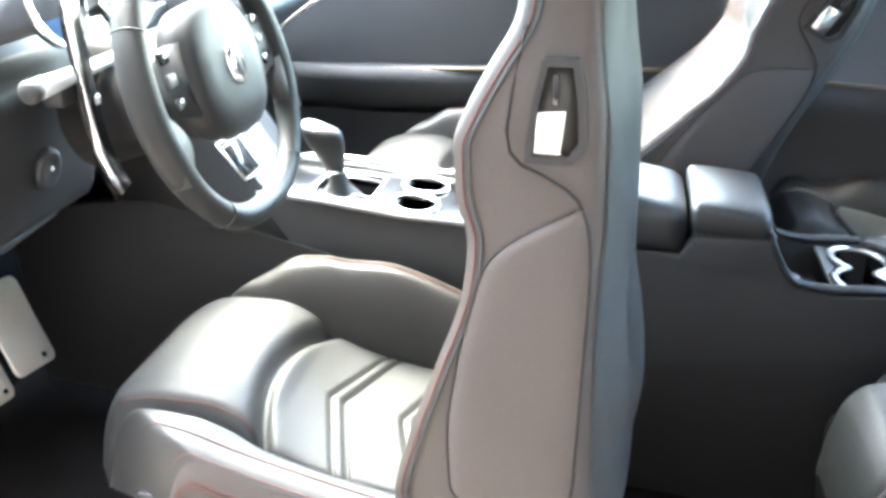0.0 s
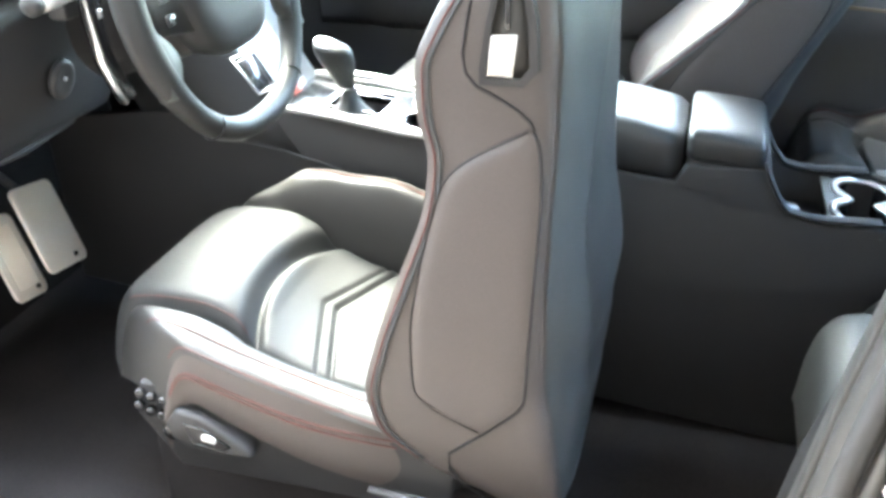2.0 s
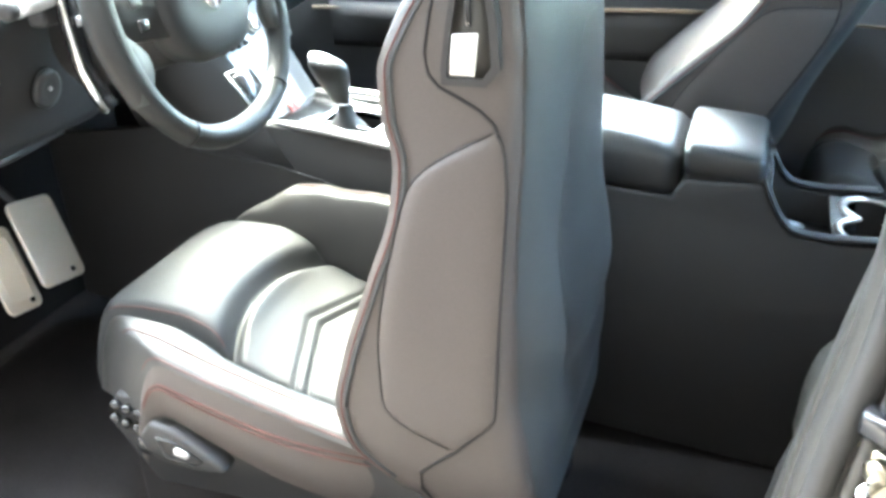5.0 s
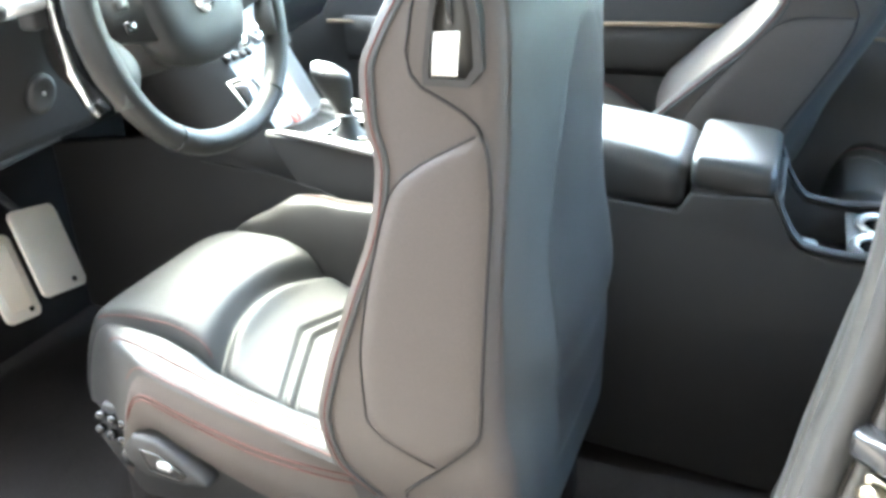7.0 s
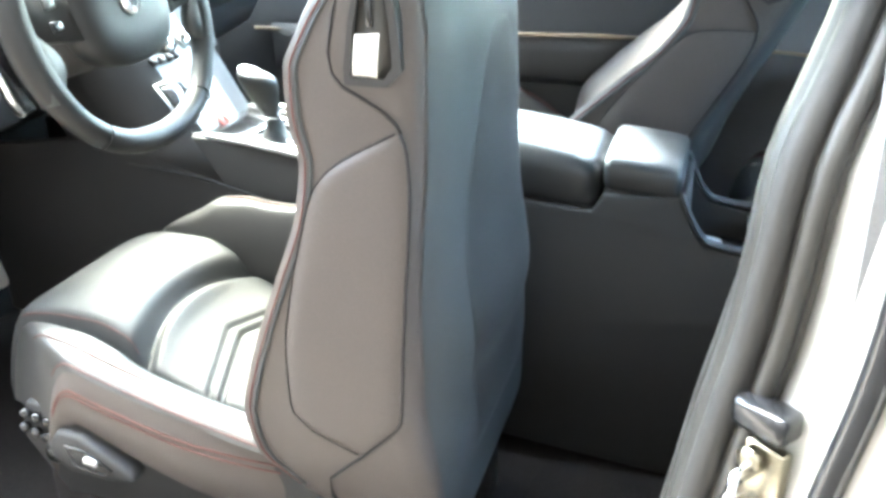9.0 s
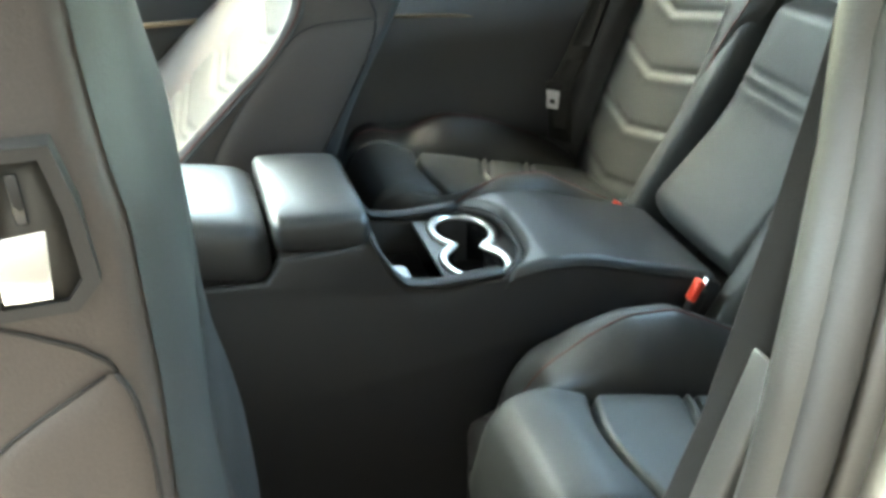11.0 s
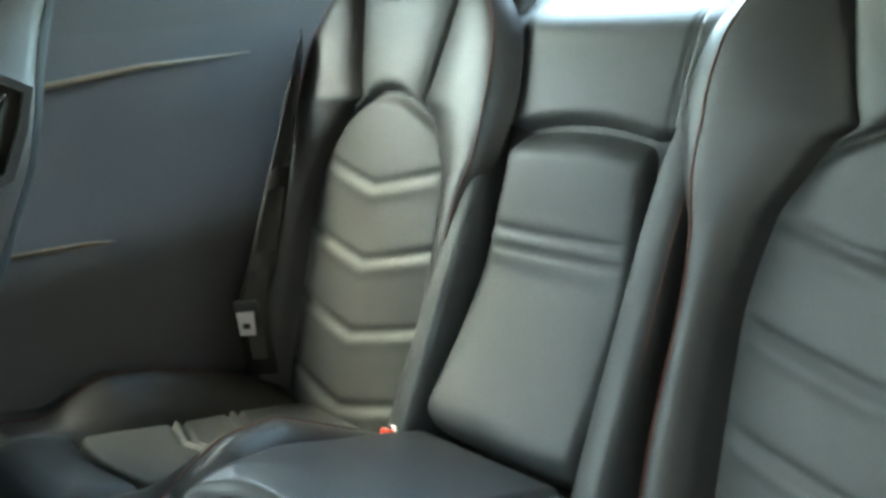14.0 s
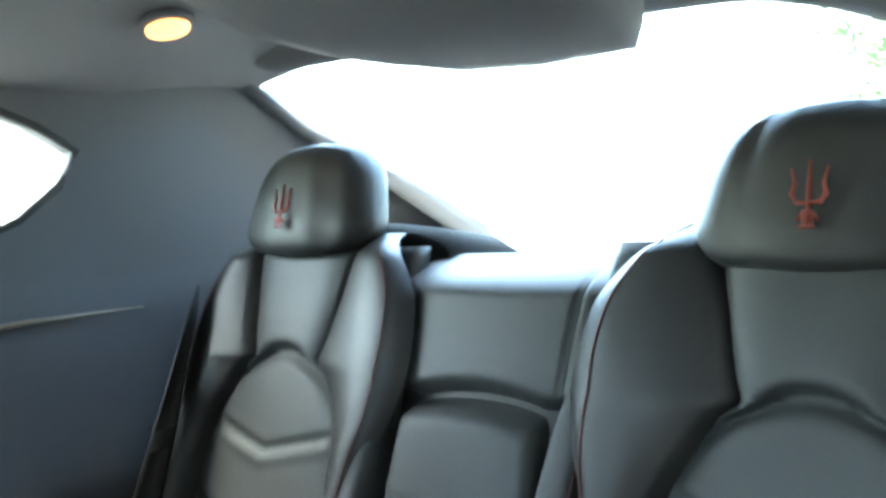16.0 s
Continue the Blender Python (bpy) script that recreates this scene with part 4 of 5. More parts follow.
def build_wheel():
    w = thing("steering_wheel", "black leather steering wheel with chrome badge and silver paddles", "steering wheel")
    m = look((-0.612, -0.405, 0.872), (-0.612 + 0.97, -0.410, 0.872 + 0.245))
    m = m @ Matrix.Scale(1.03, 4)
    # local frame: -z towards the driver
    w.matrix_world = m
    R = 0.183
    pts, rad = [], []
    for i in range(72):
        a = 2 * math.pi * i / 72
        k = 1 - 0.05 * max(0, -math.sin(a)) ** 6
        pts.append((R * math.cos(a), R * k * math.sin(a), 0))
        rad.append(0.0165 + 0.003 * math.exp(-((abs(math.cos(a)) - 1) / 0.12) ** 2))
    part("rim", tube(pts, rad, 14, True), KNOB, w)
    for a0 in (28, 152, 232, 308):
        a = radians(a0)
        part("rim_joint", tube([(R * math.cos(a) + 0.0174 * (math.cos(q) * math.cos(a)), R * math.sin(a) + 0.0174 * math.cos(q) * math.sin(a), 0.0174 * math.sin(q)) for q in lin(0, 2 * math.pi, 17)[:-1]], 0.0012, 5, True), GLOSS, w)
    hub = []
    for z, k in ((-0.026, 0.0), (-0.026, 0.55), (-0.023, 0.84), (-0.015, 0.97), (-0.004, 1.0), (0.02, 0.95), (0.03, 0.8)):
        hub.append([(0.098 * k * math.copysign(abs(math.cos(a)) ** 0.7, math.cos(a)), 0.012 + 0.086 * k * math.copysign(abs(math.sin(a)) ** 0.75, math.sin(a)) * (1 if math.sin(a) > 0 else 1.0), z) for a in lin(0, 2 * math.pi, 41)[:-1]])
    part("hub", loft(hub), KNOB, w)
    part("badge", loft([[(0.021 * k * math.cos(a), 0.012 + 0.026 * k * math.sin(a), z) for a in lin(0, 2 * math.pi, 29)[:-1]] for z, k in ((-0.024, 1), (-0.029, 1), (-0.031, 0.85))]), CHROME, w, "oval chrome badge")
    part("badge_mark", rbox((0, 0.012, -0.032), (0.010, 0.030, 0.003), 0.001, 1), GREYPRINT, w)
    for s in (1, -1):
        sp = part("spoke", loft([[(s * x, 0.012 + y0, -0.014 + zz), (s * x, 0.012 + y1, -0.014 + zz), (s * x, 0.012 + y1, 0.008 + zz), (s * x, 0.012 + y0, 0.008 + zz)] for x, y0, y1 in ((0.07, -0.045, 0.050), (0.11, -0.035, 0.045), (0.145, -0.03, 0.038), (0.172, -0.035, 0.042)) for zz in ((x - 0.07) * 0.1,)]), DARKPLASTIC, w)
        for k, yy in enumerate((0.038, 0.012, -0.016)):
            part("spoke_button", rbox((s * 0.126, yy + 0.012, -0.007), (0.020, 0.015, 0.008), 0.003, 2), GLOSS if k != 1 else DARKSATIN, sp)
        part("thumb_pad", loft([[(s * (R - 0.012 - 0.030 * math.sin(math.pi * t)), -0.005 - 0.085 * t, -0.012), (s * (R - 0.002), -0.002 - 0.088 * t, -0.014), (s * (R - 0.002), -0.002 - 0.088 * t, 0.010), (s * (R - 0.012 - 0.030 * math.sin(math.pi * t)), -0.005 - 0.085 * t, 0.008)] for t in lin(0.02, 0.98, 9)]), LEATHER, w)
    part("column_shroud", loft([[(0.06 * k * math.cos(a), -0.01 + 0.06 * k * math.sin(a), z) for a in lin(0, 2 * math.pi, 25)[:-1]] for z, k in ((0.03, 0.9), (0.08, 1.0), (0.20, 1.1))]), DARKPLASTIC, w)
    return w


build_wheel()


def build_paddle():
    p = thing("shift_paddle", "long silver gear shift paddle on the steering column", "shift paddle")
    pts = [(-0.775, -0.470, 0.985), (-0.768, -0.484, 0.942), (-0.760, -0.491, 0.900), (-0.760, -0.491, 0.850), (-0.760, -0.482, 0.789), (-0.760, -0.462, 0.740), (-0.760, -0.450, 0.720)]
    pts = [(x + 0.022, y - 0.025, z + 0.013) for x, y, z in pts]
    part("blade", band([(x - 0.006, y + 0.014, z) for x, y, z in pts], (0.1, 0.95, 0.2), 0.030, 0.006), GLOSS, p)
    part("blade_edge", tube(pts, 0.0042, 8), CHROME, p, "bright chrome edge")
    part("mount", rbox((-0.778, -0.445, 0.873), (0.03, 0.16, 0.03), 0.006), PLASTIC, p)
    part("mark", rbox((-0.735, -0.495, 0.863), (0.003, 0.008, 0.012), 0.001, 1), SILVER, p)
    s = thing("indicator_stalk", "grey indicator stalk behind the steering wheel", "stalk")
    part("arm", tube([(-0.753, -0.405, 0.898), (-0.753, -0.515, 0.896), (-0.753, -0.585, 0.896)], [0.008, 0.010, 0.013], 10), SILVER, s)
    part("end_cap", lathe([(0.013, 0), (0.014, 0.012), (0.010, 0.018)], (-0.753, -0.585, 0.896), (0, -1, 0.02)), PLASTIC, s)


build_paddle()


def build_pedals():
    def pedal(name, label, c, w, h, rot, pads):
        p = thing(name, label, "pedal", group="pedals")
        mtx = Matrix.Translation(c) @ Euler([radians(a) for a in rot]).to_matrix().to_4x4()
        bm = plate(rounded(0, 0, w, h, 0.016), "x", -0.006, 0.0, 0.002)
        bmesh.ops.transform(bm, matrix=mtx, verts=bm.verts)
        pl = part("plate", bm, ALU, p)
        for i in range(pads):
            bm = rbox((0.001, -w * 0.3 + 0.6 * w * (i + 0.5) / pads, 0), (0.003, 0.003, h * 0.75), 0.001, 1)
            bmesh.ops.transform(bm, matrix=mtx, verts=bm.verts)
            part("rib", bm, ALU, p)
        bm = lathe([(0.005, 0), (0.005, 0.003)], (0.0, w * 0.22, -h * 0.40), (1, 0, 0), 10)
        bmesh.ops.transform(bm, matrix=mtx, verts=bm.verts)
        part("rivet", bm, GLOSS, p)
        part("arm", tube([mtx @ Vector((-0.01, 0, h * 0.3)), mtx @ Vector((-0.07, 0, h * 0.9)), mtx @ Vector((-0.16, 0, h * 1.4))], 0.009, 8), PLASTIC, p)
    pedal("accelerator_pedal", "brushed aluminium accelerator pedal", (-1.12, -0.268, 0.392), 0.122, 0.17, (-13, -24, 10), 0)
    pedal("brake_pedal", "brushed aluminium brake pedal with ribs", (-1.12, -0.372, 0.379), 0.088, 0.16, (-13, -24, 10), 9)


build_pedals()

# ---- front seats: x from the flank panel's upper corner, y from the seat's middle ----
FRONT_EDGE = [(0.25, -0.030), (0.271, -0.064), (0.295, -0.113), (0.325, -0.161), (0.374, -0.208), (0.428, -0.218), (0.493, -0.203), (0.599, -0.167), (0.695, -0.135), (0.746, -0.130), (0.80, -0.143), (0.846, -0.145),
              (0.892, -0.127), (0.929, -0.106), (0.982, -0.077), (1.032, -0.073), (1.082, -0.069), (1.122, -0.052)]
REAR_EDGE = [(0.25, 0.052), (0.316, 0.049), (0.397, 0.035), (0.473, 0.019), (0.556, 0.016), (0.672, 0.019), (0.777, 0.024), (0.873, 0.024), (0.92, 0.018), (0.98, 0.012), (1.08, 0.006), (1.122, -0.010)]
SEAT_W = [(0.25, 0.215), (0.32, 0.232), (0.40, 0.240), (0.50, 0.238), (0.65, 0.222), (0.79, 0.204), (0.87, 0.196), (0.92, 0.186), (0.97, 0.160), (1.02, 0.138), (1.07, 0.126), (1.11, 0.104), (1.125, 0.08)]
SCOOP = [(0.25, 0.0), (0.28, 0.02), (0.40, 0.075), (0.60, 0.07), (0.77, 0.055), (0.90, 0.02), (1.0, 0.0), (1.12, -0.01)]
HUMP = [(0.25, 0.0), (0.32, 0.006), (0.38, 0.026), (0.46, 0.048), (0.52, 0.060), (0.56, 0.056), (0.63, 0.042), (0.75, 0.032), (0.90, 0.028), (1.0, 0.026), (1.12, 0.012)]


def rear_x(side, z):
    """The backrest's rear face; side runs from -1 to 1 across it."""
    e = 1 - abs(side) ** 7
    return table(z, REAR_EDGE) - 0.014 + 0.014 * e + table(z, HUMP) * (1 - abs(side) ** 3.2)


def front_back_ring(z):
    xf, xr, w = table(z, FRONT_EDGE), table(z, REAR_EDGE), table(z, SEAT_W)
    scoop = table(z, SCOOP)
    pts = []
    # outer flank (towards -y), rear, inner flank, front
    for k in lin(0, 1, 9):
        pts.append((xf + 0.008 + (xr - 0.02 - xf) * k, -w - 0.004 * math.sin(math.pi * k), z))
    for k in lin(0.03, 0.97, 25):
        side = -1 + 2 * k
        pts.append((rear_x(side, z), side * w * 0.985, z))
    for k in lin(1, 0, 9):
        pts.append((xf + 0.008 + (xr - 0.02 - xf) * k, w + 0.004 * math.sin(math.pi * k), z))
    for k in lin(0.97, 0.03, 17):
        side = -1 + 2 * k
        e = abs(side) ** 3.0
        pts.append((xf + scoop * (1 - e) - 0.004 * (1 - abs(side) ** 8), side * w * 0.99, z))
    return pts


CUSH_FRONT = [(0.0, 0.27), (0.010, 0.352), (0.035, 0.408), (0.08, 0.438), (0.15, 0.449), (0.21, 0.447), (0.265, 0.429), (0.31, 0.391), (0.38, 0.361), (0.48, 0.340), (0.64, 0.318)]
CUSH_RISE = [(0.0, 0.0), (0.10, 0.006), (0.16, 0.020), (0.21, 0.046), (0.265, 0.072), (0.31, 0.106), (0.41, 0.138), (0.51, 0.122), (0.60, 0.080), (0.66, 0.05)]
DOOR_SIDE = [(0.0, 0.266), (0.010, 0.345), (0.04, 0.404), (0.09, 0.438), (0.15, 0.448), (0.21, 0.440), (0.28, 0.418), (0.38, 0.390), (0.48, 0.366), (0.64, 0.334)]
FS_INS, FS_W = 0.162, 0.238


def front_cushion(s, v):
    o = math.copysign(split(abs(s), FS_INS, FS_W), s)
    f = abs(o) / FS_W
    xf = -0.868 + 0.168 * max(0.0, (f - 0.35) / 0.65) ** 2.2
    seam = -0.587 - 0.036 * max(0.0, 1 - (o / FS_INS) ** 2)
    x = xf + (seam - xf) * 2 * v if v < 0.5 else seam + (-0.30 - seam) * (2 * v - 1)
    q = (x + 0.868) * 1.09
    z = table(q, CUSH_FRONT)
    lip = max(0.0, 1 - (x - xf) / 0.065)
    z -= 0.12 * lip ** 2.2 * min(1.0, max(0.0, (f - 0.35) / 0.4))
    if abs(o) < FS_INS:
        d = 0.005 * (1 - (o / FS_INS) ** 6) + groove(x - seam, 0.011, 0.024) + groove(FS_INS - abs(o), 0.006, 0.010)
        for xv in (-0.535, -0.425):
            e = x - (xv + 0.32 * abs(o))
            d += groove(e - 0.010, 0.004, 0.009) + groove(e + 0.010, 0.004, 0.007)
        if s < 0 and v < 0.5:
            d -= 0.050 * math.sin(math.pi * 2 * v) ** 0.7 * math.exp(-((FS_INS - abs(o)) / 0.010) ** 2)
    else:
        t = (abs(o) - FS_INS) / (FS_W - FS_INS)
        rise = table(q, CUSH_RISE) if s > 0 else table(q, DOOR_SIDE) - table(q, CUSH_FRONT)
        d = rise * math.sin(math.pi / 2 * min(1, t / 0.5)) ** 0.85 + groove(abs(o) - FS_INS, 0.008, 0.020) - 0.012 * max(0, (t - 0.75) / 0.25) ** 2
        if s < 0 and v < 0.5:
            d -= 0.030 * math.sin(math.pi * 2 * v) ** 0.7 * math.exp(-((abs(o) - FS_INS) / 0.005) ** 2)
    return (x, o, z + d)


def front_cushion_region(s, v):
    if abs(s) > 0.5:
        return "cushion_bolster_a" if s > 0 else "cushion_bolster_b"
    return "cushion_front" if v < 0.5 else "cushion_insert"


CUSHION = Matrix.Translation((0.174, 0.002, 0.018))


def build_front_seat():
    seat = thing("car_seat", "black leather front sports seat with red stitching", "car seat", group="front seats")
    frame_of["m"] = None
    # shell carries the warm door-side light in its colour; rear cover stays cool
    back = part("backrest", loft([front_back_ring(z) for z in lin(0.25, 1.124, 80)]), FLANK_LIT, seat)

    cover = []
    for z in lin(0.26, 1.115, 64):
        cover.append([(x + 0.0025, y, zz) for x, y, zz in front_back_ring(z)[9:34]])
    part("back_cover", loft(cover, False, False), LEATHER, seat, "smooth leather rear cover")

    def shell(u, v):
        z = 0.335 + 0.55 * v
        hw = 0.158 * math.sqrt(max(0.0004, 1 - max(0.0, (v - 0.35) / 0.65) ** 2.0)) * (0.80 + 0.20 * min(1, v / 0.25))
        y = u * hw
        edge = min(1.0, (1 - abs(u)) * hw / 0.012) * min(1.0, v / 0.03)
        return (rear_x(y / (table(z, SEAT_W) * 0.985), z) - 0.001 + 0.004 * math.sqrt(max(0.0, 1 - (1 - edge) ** 2)), y, z)
    part("back_panel", sheet(shell, lin(-1, 1, 41), lin(0, 1, 61)), LEATHER_SIDE, seat, "raised dark panel on the backrest's rear")

    def flank(x, z, lift):
        return (x, -table(z, SEAT_W) - 0.003 - lift, z)
    for off, mt in ((0.014, STITCH), (0.021, LEATHER)):
        pts = [flank(table(z, FRONT_EDGE) + off + 0.003, z, -0.0005) for z in lin(0.325, 1.00, 70)]
        part("stitching", tube(pts, 0.0011 if mt is STITCH else 0.0022, 6), mt, back, "red stitched seam")

    PANEL_R = [(0.393, -0.050), (0.410, -0.034), (0.430, -0.014), (0.450, -0.001), (0.52, 0.003), (0.602, 0.006), (0.72, 0.010), (0.770, 0.006), (0.790, -0.002)]
    PANEL_L = [(0.393, -0.056), (0.405, -0.088), (0.420, -0.120), (0.446, -0.142), (0.52, -0.144), (0.602, -0.134), (0.673, -0.118), (0.715, -0.106), (0.735, -0.094), (0.752, -0.074), (0.790, -0.006)]

    def inset(u, v):
        z = 0.394 + (0.789 - 0.394) * v
        xr, xl = table(z, PANEL_R), table(z, PANEL_L)
        x = xl + (xr - xl) * u
        e = min(u, 1 - u) * (xr - xl)
        e2 = min(v, 1 - v) * 0.40
        lift = 0.006 * (1 - math.exp(-e / 0.010)) * (1 - math.exp(-e2 / 0.010))
        return flank(x, z, lift + 0.0015)
    part("flank_panel", sheet(inset, lin(0, 1, 25), lin(0, 1, 55)), FLANK_LIT, back, "padded leather flank panel")
    low = [flank(x, z, 0.001) for x, z in ((-0.058, 0.268), (-0.085, 0.288), (-0.101, 0.318), (-0.099, 0.346), (-0.075, 0.370))]
    part("flank_seam", tube([(x, y - 0.0008, z) for x, y, z in low + [inset(1, v) for v in lin(0, 1, 36)]], 0.0020, 6), DARKPLASTIC, back)
    part("flank_seam", tube([(x, y - 0.0008, z) for x, y, z in [inset(0, v) for v in lin(0, 1, 36)]], 0.0011, 6), DARKPLASTIC, back)
    part("flank_line", tube([flank(x, z, 0.001) for x, z in ((-0.001, 0.790), (-0.006, 0.799), (-0.020, 0.811), (-0.045, 0.825), (-0.066, 0.835), (-0.078, 0.848), (-0.082, 0.870), (-0.077, 0.91), (-0.066, 0.97))], 0.0018, 6), DARKPLASTIC, back)
    part("emboss", tube([flank(-0.055 + 0.016 * math.cos(q), 0.322 + 0.011 * math.sin(q), -0.0008) for q in lin(0, 2 * math.pi, 25)[:-1]], 0.0014, 6, True), FLANK_LIT, back)
    # belt slot: dark frame, recess, bright plate
    fr = [(-0.062, 0.838), (-0.014, 0.838), (0.002, 0.856), (-0.001, 0.905), (-0.009, 0.945), (-0.045, 0.945), (-0.054, 0.905), (-0.062, 0.856)]
    hl = [(-0.055, 0.846), (-0.018, 0.846), (-0.008, 0.859), (-0.010, 0.902), (-0.016, 0.937), (-0.040, 0.937), (-0.048, 0.903), (-0.055, 0.858)]
    yy = -table(0.88, SEAT_W) - 0.006
    slot = part("belt_slot", plate(fr, "y", yy - 0.007, yy + 0.010, 0, hl), PLASTIC, back, "dark frame of a belt slot", False)
    bm = plate([(-0.054, 0.848), (-0.026, 0.847), (-0.021, 0.893), (-0.051, 0.891)], "y", yy - 0.005, yy - 0.001, 0.001)
    part("slot_plate", bm, CHROME, slot, "bright metal plate in the slot")
    part("slot_pad", plate(hl, "y", yy - 0.002, yy + 0.008, 0), TRIM, slot)
    part("slot_bar", rbox((-0.032, yy - 0.004, 0.914), (0.007, 0.003, 0.032), 0.001, 1), GLOSS, slot)

    def face(s, z):
        ww = table(z, SEAT_W) * 0.62
        d = 0.012 * (1 - s ** 4)
        for zv in (0.45, 0.55, 0.65, 0.75):
            e = z - (zv + 0.25 * abs(s) * ww)
            d += groove(e - 0.01, 0.005, 0.007) + groove(e + 0.01, 0.005, 0.007)
        return (table(z, FRONT_EDGE) + table(z, SCOOP) * (1 - (abs(s) * 0.62) ** 3) - 0.006 - d, s * ww, z)
    part("backrest_insert", sheet(face, lin(-1, 1, 25), lin(0.35, 0.88, 80)), SEAT, seat)
    part("recliner_cover", tube([(-0.215, -0.246, 0.262), (-0.12, -0.250, 0.258), (-0.02, -0.248, 0.236), (0.02, -0.240, 0.215)], [0.006, 0.010, 0.010, 0.006], 8, False, None, 0.7), PLASTIC, seat, "dark cover of the recliner hinge")
    frame_of["m"] = CUSHION
    for key, bm in sheet(front_cushion, lin(-1, 1, 97), lin(0, 1, 221), front_cushion_region).items():
        # bolsters get the darker leather: their lack of sky sheen is put into colour
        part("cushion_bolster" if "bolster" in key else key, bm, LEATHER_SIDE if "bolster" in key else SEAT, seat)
    # leather skirt below the cushion on both sides, with red seams
    for s in (1, -1):
        def skirt(u, v):
            x = -0.700 + 0.400 * u
            top = front_cushion(s * 1.0, (x + 0.70) / 0.226 if x < -0.587 else 0.5 + (x + 0.587) / 0.574)[2]
            low = top - table(u, [(0, 0.075), (0.4, 0.100), (0.8, 0.115), (1, 0.120)]) - (0.0 if s < 0 else 0.06)
            z = top + 0.004 + (low - top) * v
            return (x, s * (FS_W + 0.014 * math.sin(math.pi * min(1, 0.1 + v * 0.75)) - 0.002 - 0.034 * max(0, (u - 0.50) / 0.50) ** 1.6), z)
        part("cushion_skirt", sheet(skirt, lin(0, 1, 36), lin(0, 1, 14)), FLANK_LIT, seat)
        for dv in (0.0, 0.08):
            pts = [Vector(skirt(u, 0.32 - 0.13 * u + dv)) + Vector((0, s * 0.0008, 0)) for u in lin(0.05, 0.97, 36)]
            part("skirt_seam", tube(pts, 0.0010, 6), STITCH, seat, "red stitched seam")
        part("valance", plate([(-0.745, 0.348), (-0.66, 0.345), (-0.40, 0.325), (-0.30, 0.31), (-0.27, 0.28), (-0.28, 0.20), (-0.70, 0.20), (-0.760, 0.29)], "y", s * 0.214, s * 0.228, 0.005), PLASTIC, seat)
        part("seat_rail", rbox((-0.47, s * 0.16, 0.11), (0.62, 0.04, 0.18), 0.01), CARPET, seat)
    for side in (0.80, 0.84, -0.78, -0.97):
        pts = [Vector(front_cushion(side, v)) + Vector((0, 0, 0.0008)) for v in lin(0.12 if side < 0 else 0.30, 0.95, 40)]
        part("bolster_seam", tube(pts, 0.0009, 5), STITCH, seat, "red stitched seam")
    # dark tube laid in the groove to paint the recess's shade
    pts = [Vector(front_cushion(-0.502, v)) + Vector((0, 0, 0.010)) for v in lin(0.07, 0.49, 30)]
    part("recess_shade", tube(pts, [0.001 + 0.0085 * math.sin(math.pi * k / 29) ** 0.6 for k in range(30)], 8), DARKPLASTIC, seat, "dark tube standing in for the recess's shade beside the cushion")
    pts = [Vector(front_cushion(-0.455, v)) + Vector((0, 0, 0.0006)) for v in lin(0.10, 0.48, 36)]
    part("cushion_seam", tube(pts, 0.0009, 5), STITCH, seat, "red stitched seam")
    part("seat_pan", rbox((-0.48, 0, 0.26), (0.44, 0.42, 0.10), 0.03), DARKPLASTIC, seat)
    sw = part("switch_panel", plate([(-0.692, 0.305), (-0.672, 0.332), (-0.635, 0.326), (-0.570, 0.285), (-0.558, 0.268), (-0.600, 0.262), (-0.660, 0.266), (-0.686, 0.282)], "y", -0.258, -0.224, 0.006), PLASTIC, seat, "teardrop seat switch panel")
    part("switch_rim", tube([(-0.660, -0.259, 0.312), (-0.630, -0.259, 0.308), (-0.590, -0.259, 0.283), (-0.605, -0.259, 0.274), (-0.650, -0.259, 0.280)], 0.0018, 6, True), GLOSS, sw)
    part("seat_switch", rbox((-0.622, -0.260, 0.293), (0.022, 0.008, 0.012), 0.003, 2, (0, 8, 0)), SILVER, sw, "small silver switch")
    part("seat_switch", lathe([(0.014, -0.012), (0.016, 0.014), (0.012, 0.018)], (-0.688, -0.236, 0.285), (0, -1, 0)), GLOSS, sw)
    for i, (x, z) in enumerate(((-0.742, 0.332), (-0.724, 0.328), (-0.706, 0.324), (-0.748, 0.308), (-0.730, 0.302), (-0.712, 0.297))):
        part("seat_switch", lathe([(0.007, 0), (0.008, 0.010), (0.005, 0.013)], (x, -0.226, z), (0, -1, 0), 12), GLOSS, sw)
    return seat


driver_seat = build_front_seat()
frame_of["m"] = None
driver_seat.location = (-0.131, -0.40, 0)


def build_passenger_seat():
    """The same seat again on the other side, its backrest leaned back."""
    ob = copy_thing(driver_seat, pose(0.016, 0.405, 0))
    ob["label"] = "black leather passenger seat leaned back, with red stitching"
    m = Matrix.Translation((-0.168, 0, 0.072)) @ Euler((0, radians(29.4), 0)).to_matrix().to_4x4()
    for ch in ob.children:
        if ch.name.split(".")[0] in ("backrest", "backrest_insert", "back_cover", "back_panel"):
            ch.matrix_basis = m @ ch.matrix_basis
        elif "cushion" in ch.name or "bolster" in ch.name or "skirt" in ch.name:
            ch.matrix_basis = Matrix.Translation((-0.04, 0, 0.045)) @ ch.matrix_basis
    return ob


build_passenger_seat()

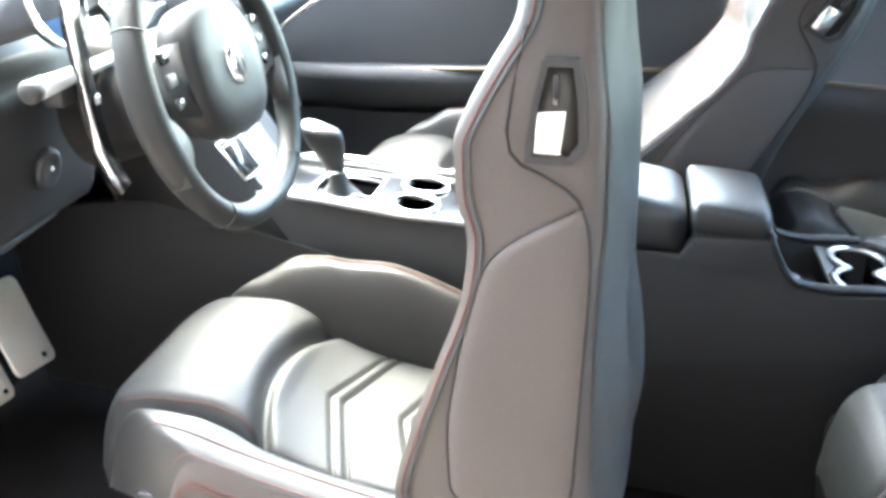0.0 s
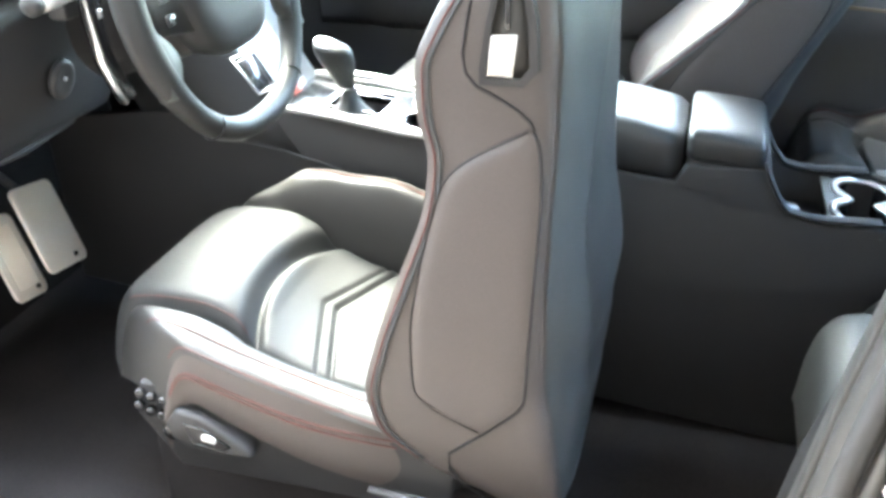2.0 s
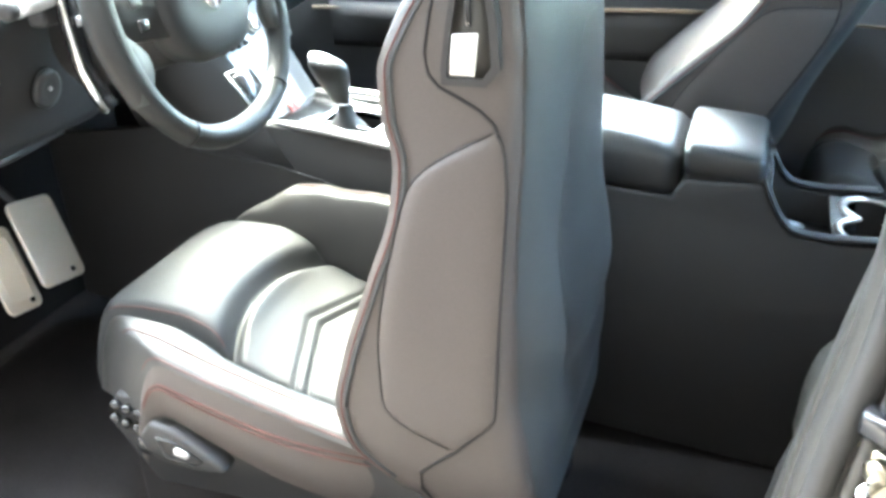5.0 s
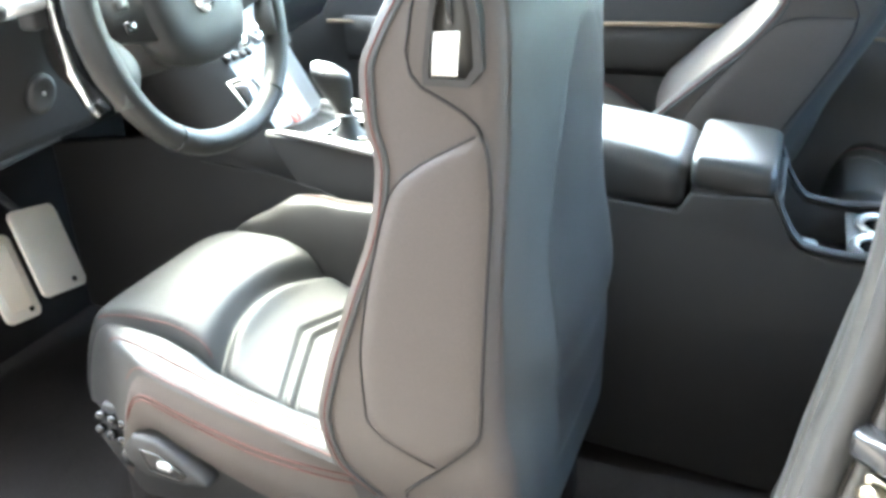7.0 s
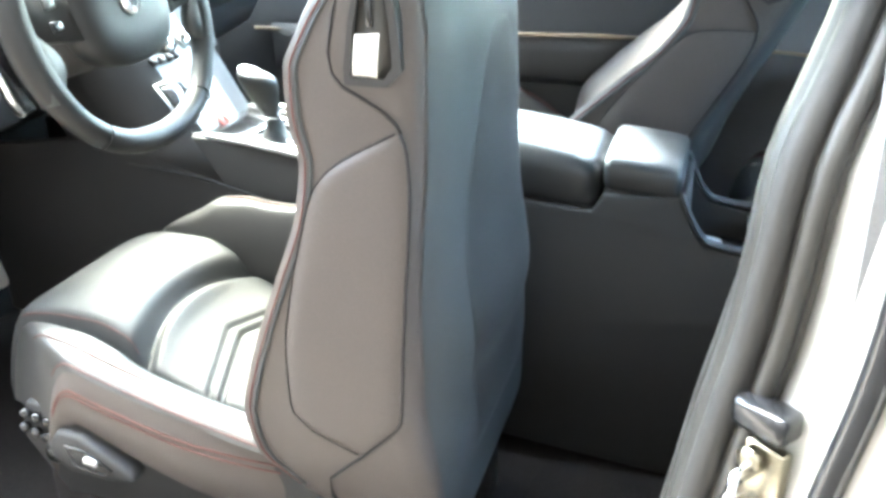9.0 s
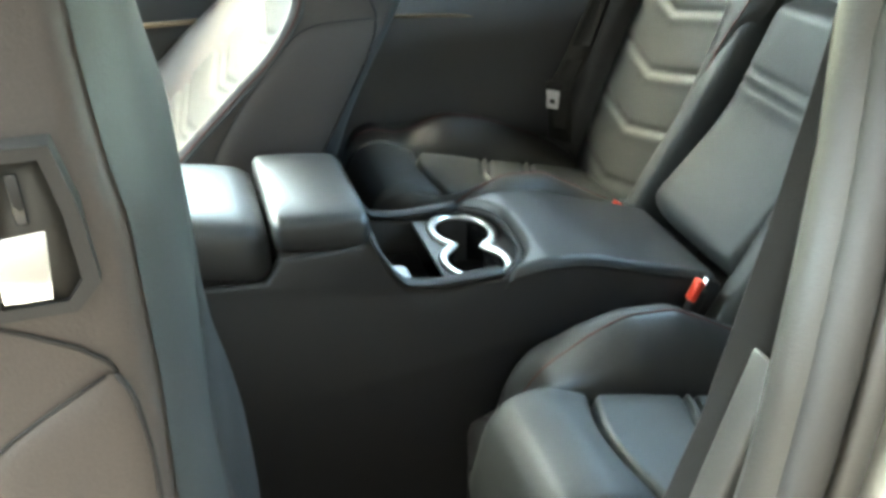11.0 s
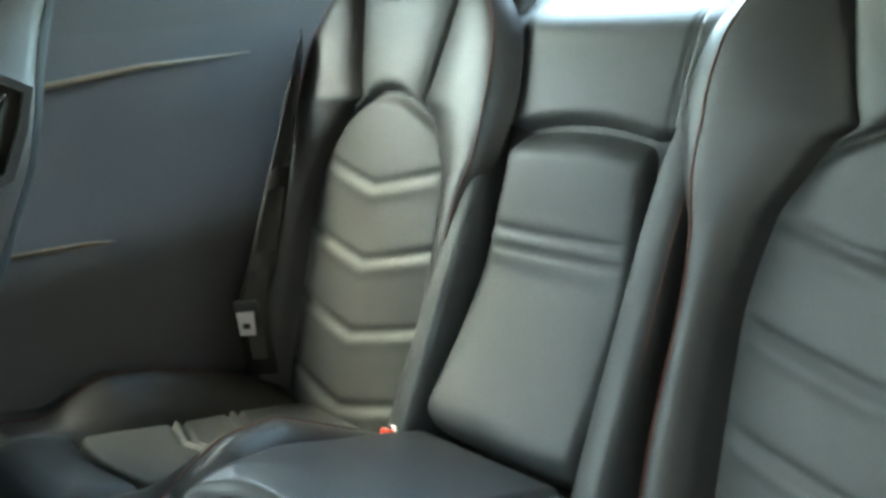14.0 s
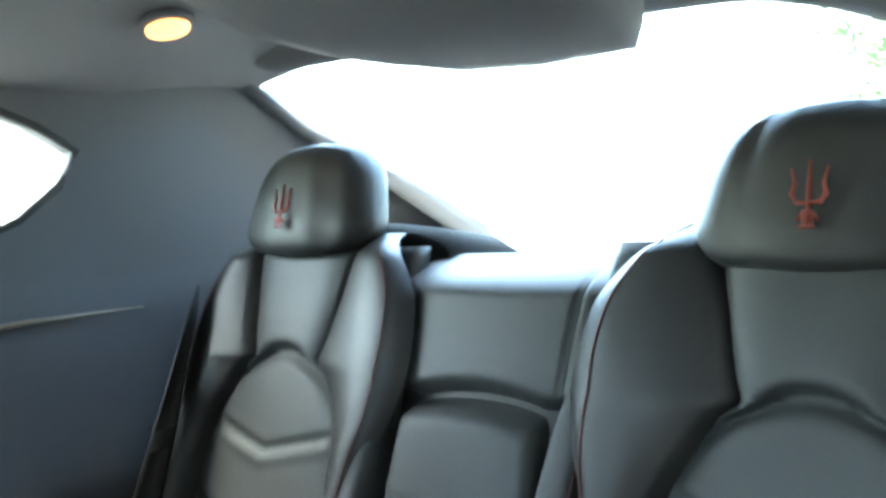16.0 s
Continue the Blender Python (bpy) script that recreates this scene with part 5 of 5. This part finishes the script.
# ---- belts, lamp, door furniture ----
def build_front_belt():
    b = thing("front_seat_belt", "grey-black front seat belt hanging down the door post", "seat belt")
    pts = [(0.340, -0.660, 1.12), (0.318, -0.690, 1.00), (0.290, -0.706, 0.89), (0.275, -0.710, 0.82), (0.258, -0.712, 0.73), (0.239, -0.712, 0.66), (0.195, -0.712, 0.50), (0.155, -0.712, 0.25)]
    part("webbing", band(pts, (0.80, -0.50, 0.05), 0.046, 0.002), WEB, b)
    part("guide", plate([(0.233, 0.823), (0.262, 0.785), (0.30, 0.755), (0.38, 0.74), (0.38, 0.30), (0.14, 0.30), (0.19, 0.62), (0.210, 0.722)], "y", -0.768, -0.742, 0.004), TRIM, b, "grey belt guide")
    part("guide_edge", tube([(0.232, -0.769, 0.824), (0.247, -0.771, 0.805), (0.262, -0.772, 0.786), (0.285, -0.772, 0.766)], 0.0022, 6), STEEL, b, "pale moulded edge")
    return b


build_front_belt()


def build_striker():
    s = thing("door_striker", "zinc-plated door striker bolted to the post", "door striker")
    part("base_plate", rbox((0.245, -0.827, 0.594), (0.050, 0.012, 0.070), 0.003, 2, (0, 0, -40)), ZINC, s)
    for dz in (0.024, -0.024):
        part("bolt", lathe([(0.011, 0), (0.011, 0.008), (0.006, 0.009)], (0.239, -0.835, 0.594 + dz), (-0.64, -0.77, 0), 6), ZINC, s)
    part("loop", tube([(0.249, -0.827, 0.610), (0.227, -0.855, 0.610), (0.222, -0.860, 0.594), (0.227, -0.855, 0.578), (0.249, -0.827, 0.578)], 0.006, 8), CHROME, s)
    part("rubber_stop", rbox((0.245, -0.831, 0.654), (0.050, 0.030, 0.026), 0.006, 2, (0, 0, -40)), GLOSS, s, "black rubber stop")


build_striker()


def build_dome_lamp():
    d = thing("ceiling_lamp", "small oval ceiling lamp glowing warm", "lamp")
    c = Vector((0.778, 0.441, 1.300))
    n = Vector((0, -0.28, -1)).normalized()
    part("bezel", lathe([(0.042, 0.0), (0.042, 0.008), (0.035, 0.010)], c, n, 28), LINING, d)
    part("lens", lathe([(0.033, 0.006), (0.031, 0.013), (0.020, 0.017)], c, n, 28), GLOW, d, "warm lit lens")


build_dome_lamp()


def build_door_card():
    d = thing("passenger_door_card", "dark passenger door panel with a tan edge strip and armrest", "door panel")
    part("card", plate([(-1.15, 0.10), (0.10, 0.10), (0.13, 0.55), (0.11, 0.915), (-1.10, 0.89)], "y", 0.678, 0.704, 0.008), DOORCARD, d)
    part("armrest", loft([[(x, 0.680, 0.655), (x, 0.680 - k * 0.06, 0.655), (x, 0.680 - k * 0.065, 0.62), (x, 0.680 - k * 0.03, 0.56), (x, 0.680, 0.53)] for x, k in ((-0.95, 0.2), (-0.75, 0.9), (-0.4, 1.0), (-0.1, 0.8), (0.05, 0.2))]), DOORCARD, d)
    part("tan_strip", tube([(-1.0, 0.673, 0.640), (-0.4, 0.613, 0.660), (-0.1, 0.630, 0.662), (0.10, 0.673, 0.650)], 0.005, 6), TAN, d, "tan edge strip")
    part("lower_strip", tube([(-1.0, 0.673, 0.39), (-0.3, 0.673, 0.396), (0.10, 0.673, 0.405)], 0.004, 6), TAN, d)
    q = thing("quarter_trim", "dark moulded rear quarter trim with a tan strip", "side trim")

    def trim(u, v):
        x = 0.14 + 0.90 * u
        z = 0.15 + 0.78 * v
        return (x, 0.698 - 0.05 * math.exp(-((v - 0.57) / 0.10) ** 2) * (1 - u) ** 0.5 - 0.012 * math.sin(math.pi * v) + 0.006 * v ** 6, z)
    part("panel", sheet(trim, lin(0, 1, 25), lin(0, 1, 41)), SIDE, q)
    part("tan_strip", tube([(0.25, 0.686, 0.846), (0.477, 0.688, 0.859), (0.66, 0.690, 0.872), (0.862, 0.694, 0.875)], [0.006, 0.006, 0.005, 0.001], 6), TAN, q, "tan edge strip")
    part("lower_strip", tube([(0.16, 0.640, 0.646), (0.32, 0.645, 0.638), (0.505, 0.652, 0.622), (0.70, 0.668, 0.590)], [0.004, 0.004, 0.004, 0.001], 6), TAN, q)


build_door_card()


# ---- outside, behind the car ----
def build_tree():
    rng = random.Random(5)
    t = thing("tree", "leafy green tree standing beyond the rear window", "tree", (11.2, 0.98, -0.32))
    part("trunk", tube([(0, 0, 0), (0.05, 0.02, 0.9), (-0.02, 0.06, 1.9), (0.04, 0.0, 3.2)], [0.16, 0.12, 0.10, 0.05], 10), BARK, t)
    for k in range(6):
        a = k * 1.05
        part("limb", tube([(0, 0, 1.7 + 0.2 * k), (0.5 * math.cos(a), 0.5 * math.sin(a), 2.2 + 0.2 * k), (1.0 * math.cos(a), 1.0 * math.sin(a), 2.5 + 0.22 * k)], [0.06, 0.04, 0.015], 6), BARK, t)
    bm = bmesh.new()
    for k in range(9000):
        d = Vector((rng.gauss(0, 1), rng.gauss(0, 1), rng.gauss(0, 1))).normalized()
        r = 2.0 * rng.random() ** 0.4 * (0.80 + 0.22 * math.sin(5 * d.x + 2) * math.cos(4 * d.y + 1) + 0.12 * math.sin(9 * d.z))
        p = Vector((0, 0, 2.9)) + Vector((d.x * r, d.y * r, d.z * r * 1.05))
        u = Vector((rng.gauss(0, 1), rng.gauss(0, 1), rng.gauss(0, 0.6))).normalized()
        w = u.cross(Vector((rng.gauss(0, 1), rng.gauss(0, 1), rng.gauss(0, 1)))).normalized()
        n = rng.uniform(0.05, 0.10)
        bm.faces.new([bm.verts.new(q) for q in (p - u * n, p + w * n * 0.45, p + u * n, p - w * n * 0.45)])
    part("crown", bm, LEAF, t, "", False)


build_tree()
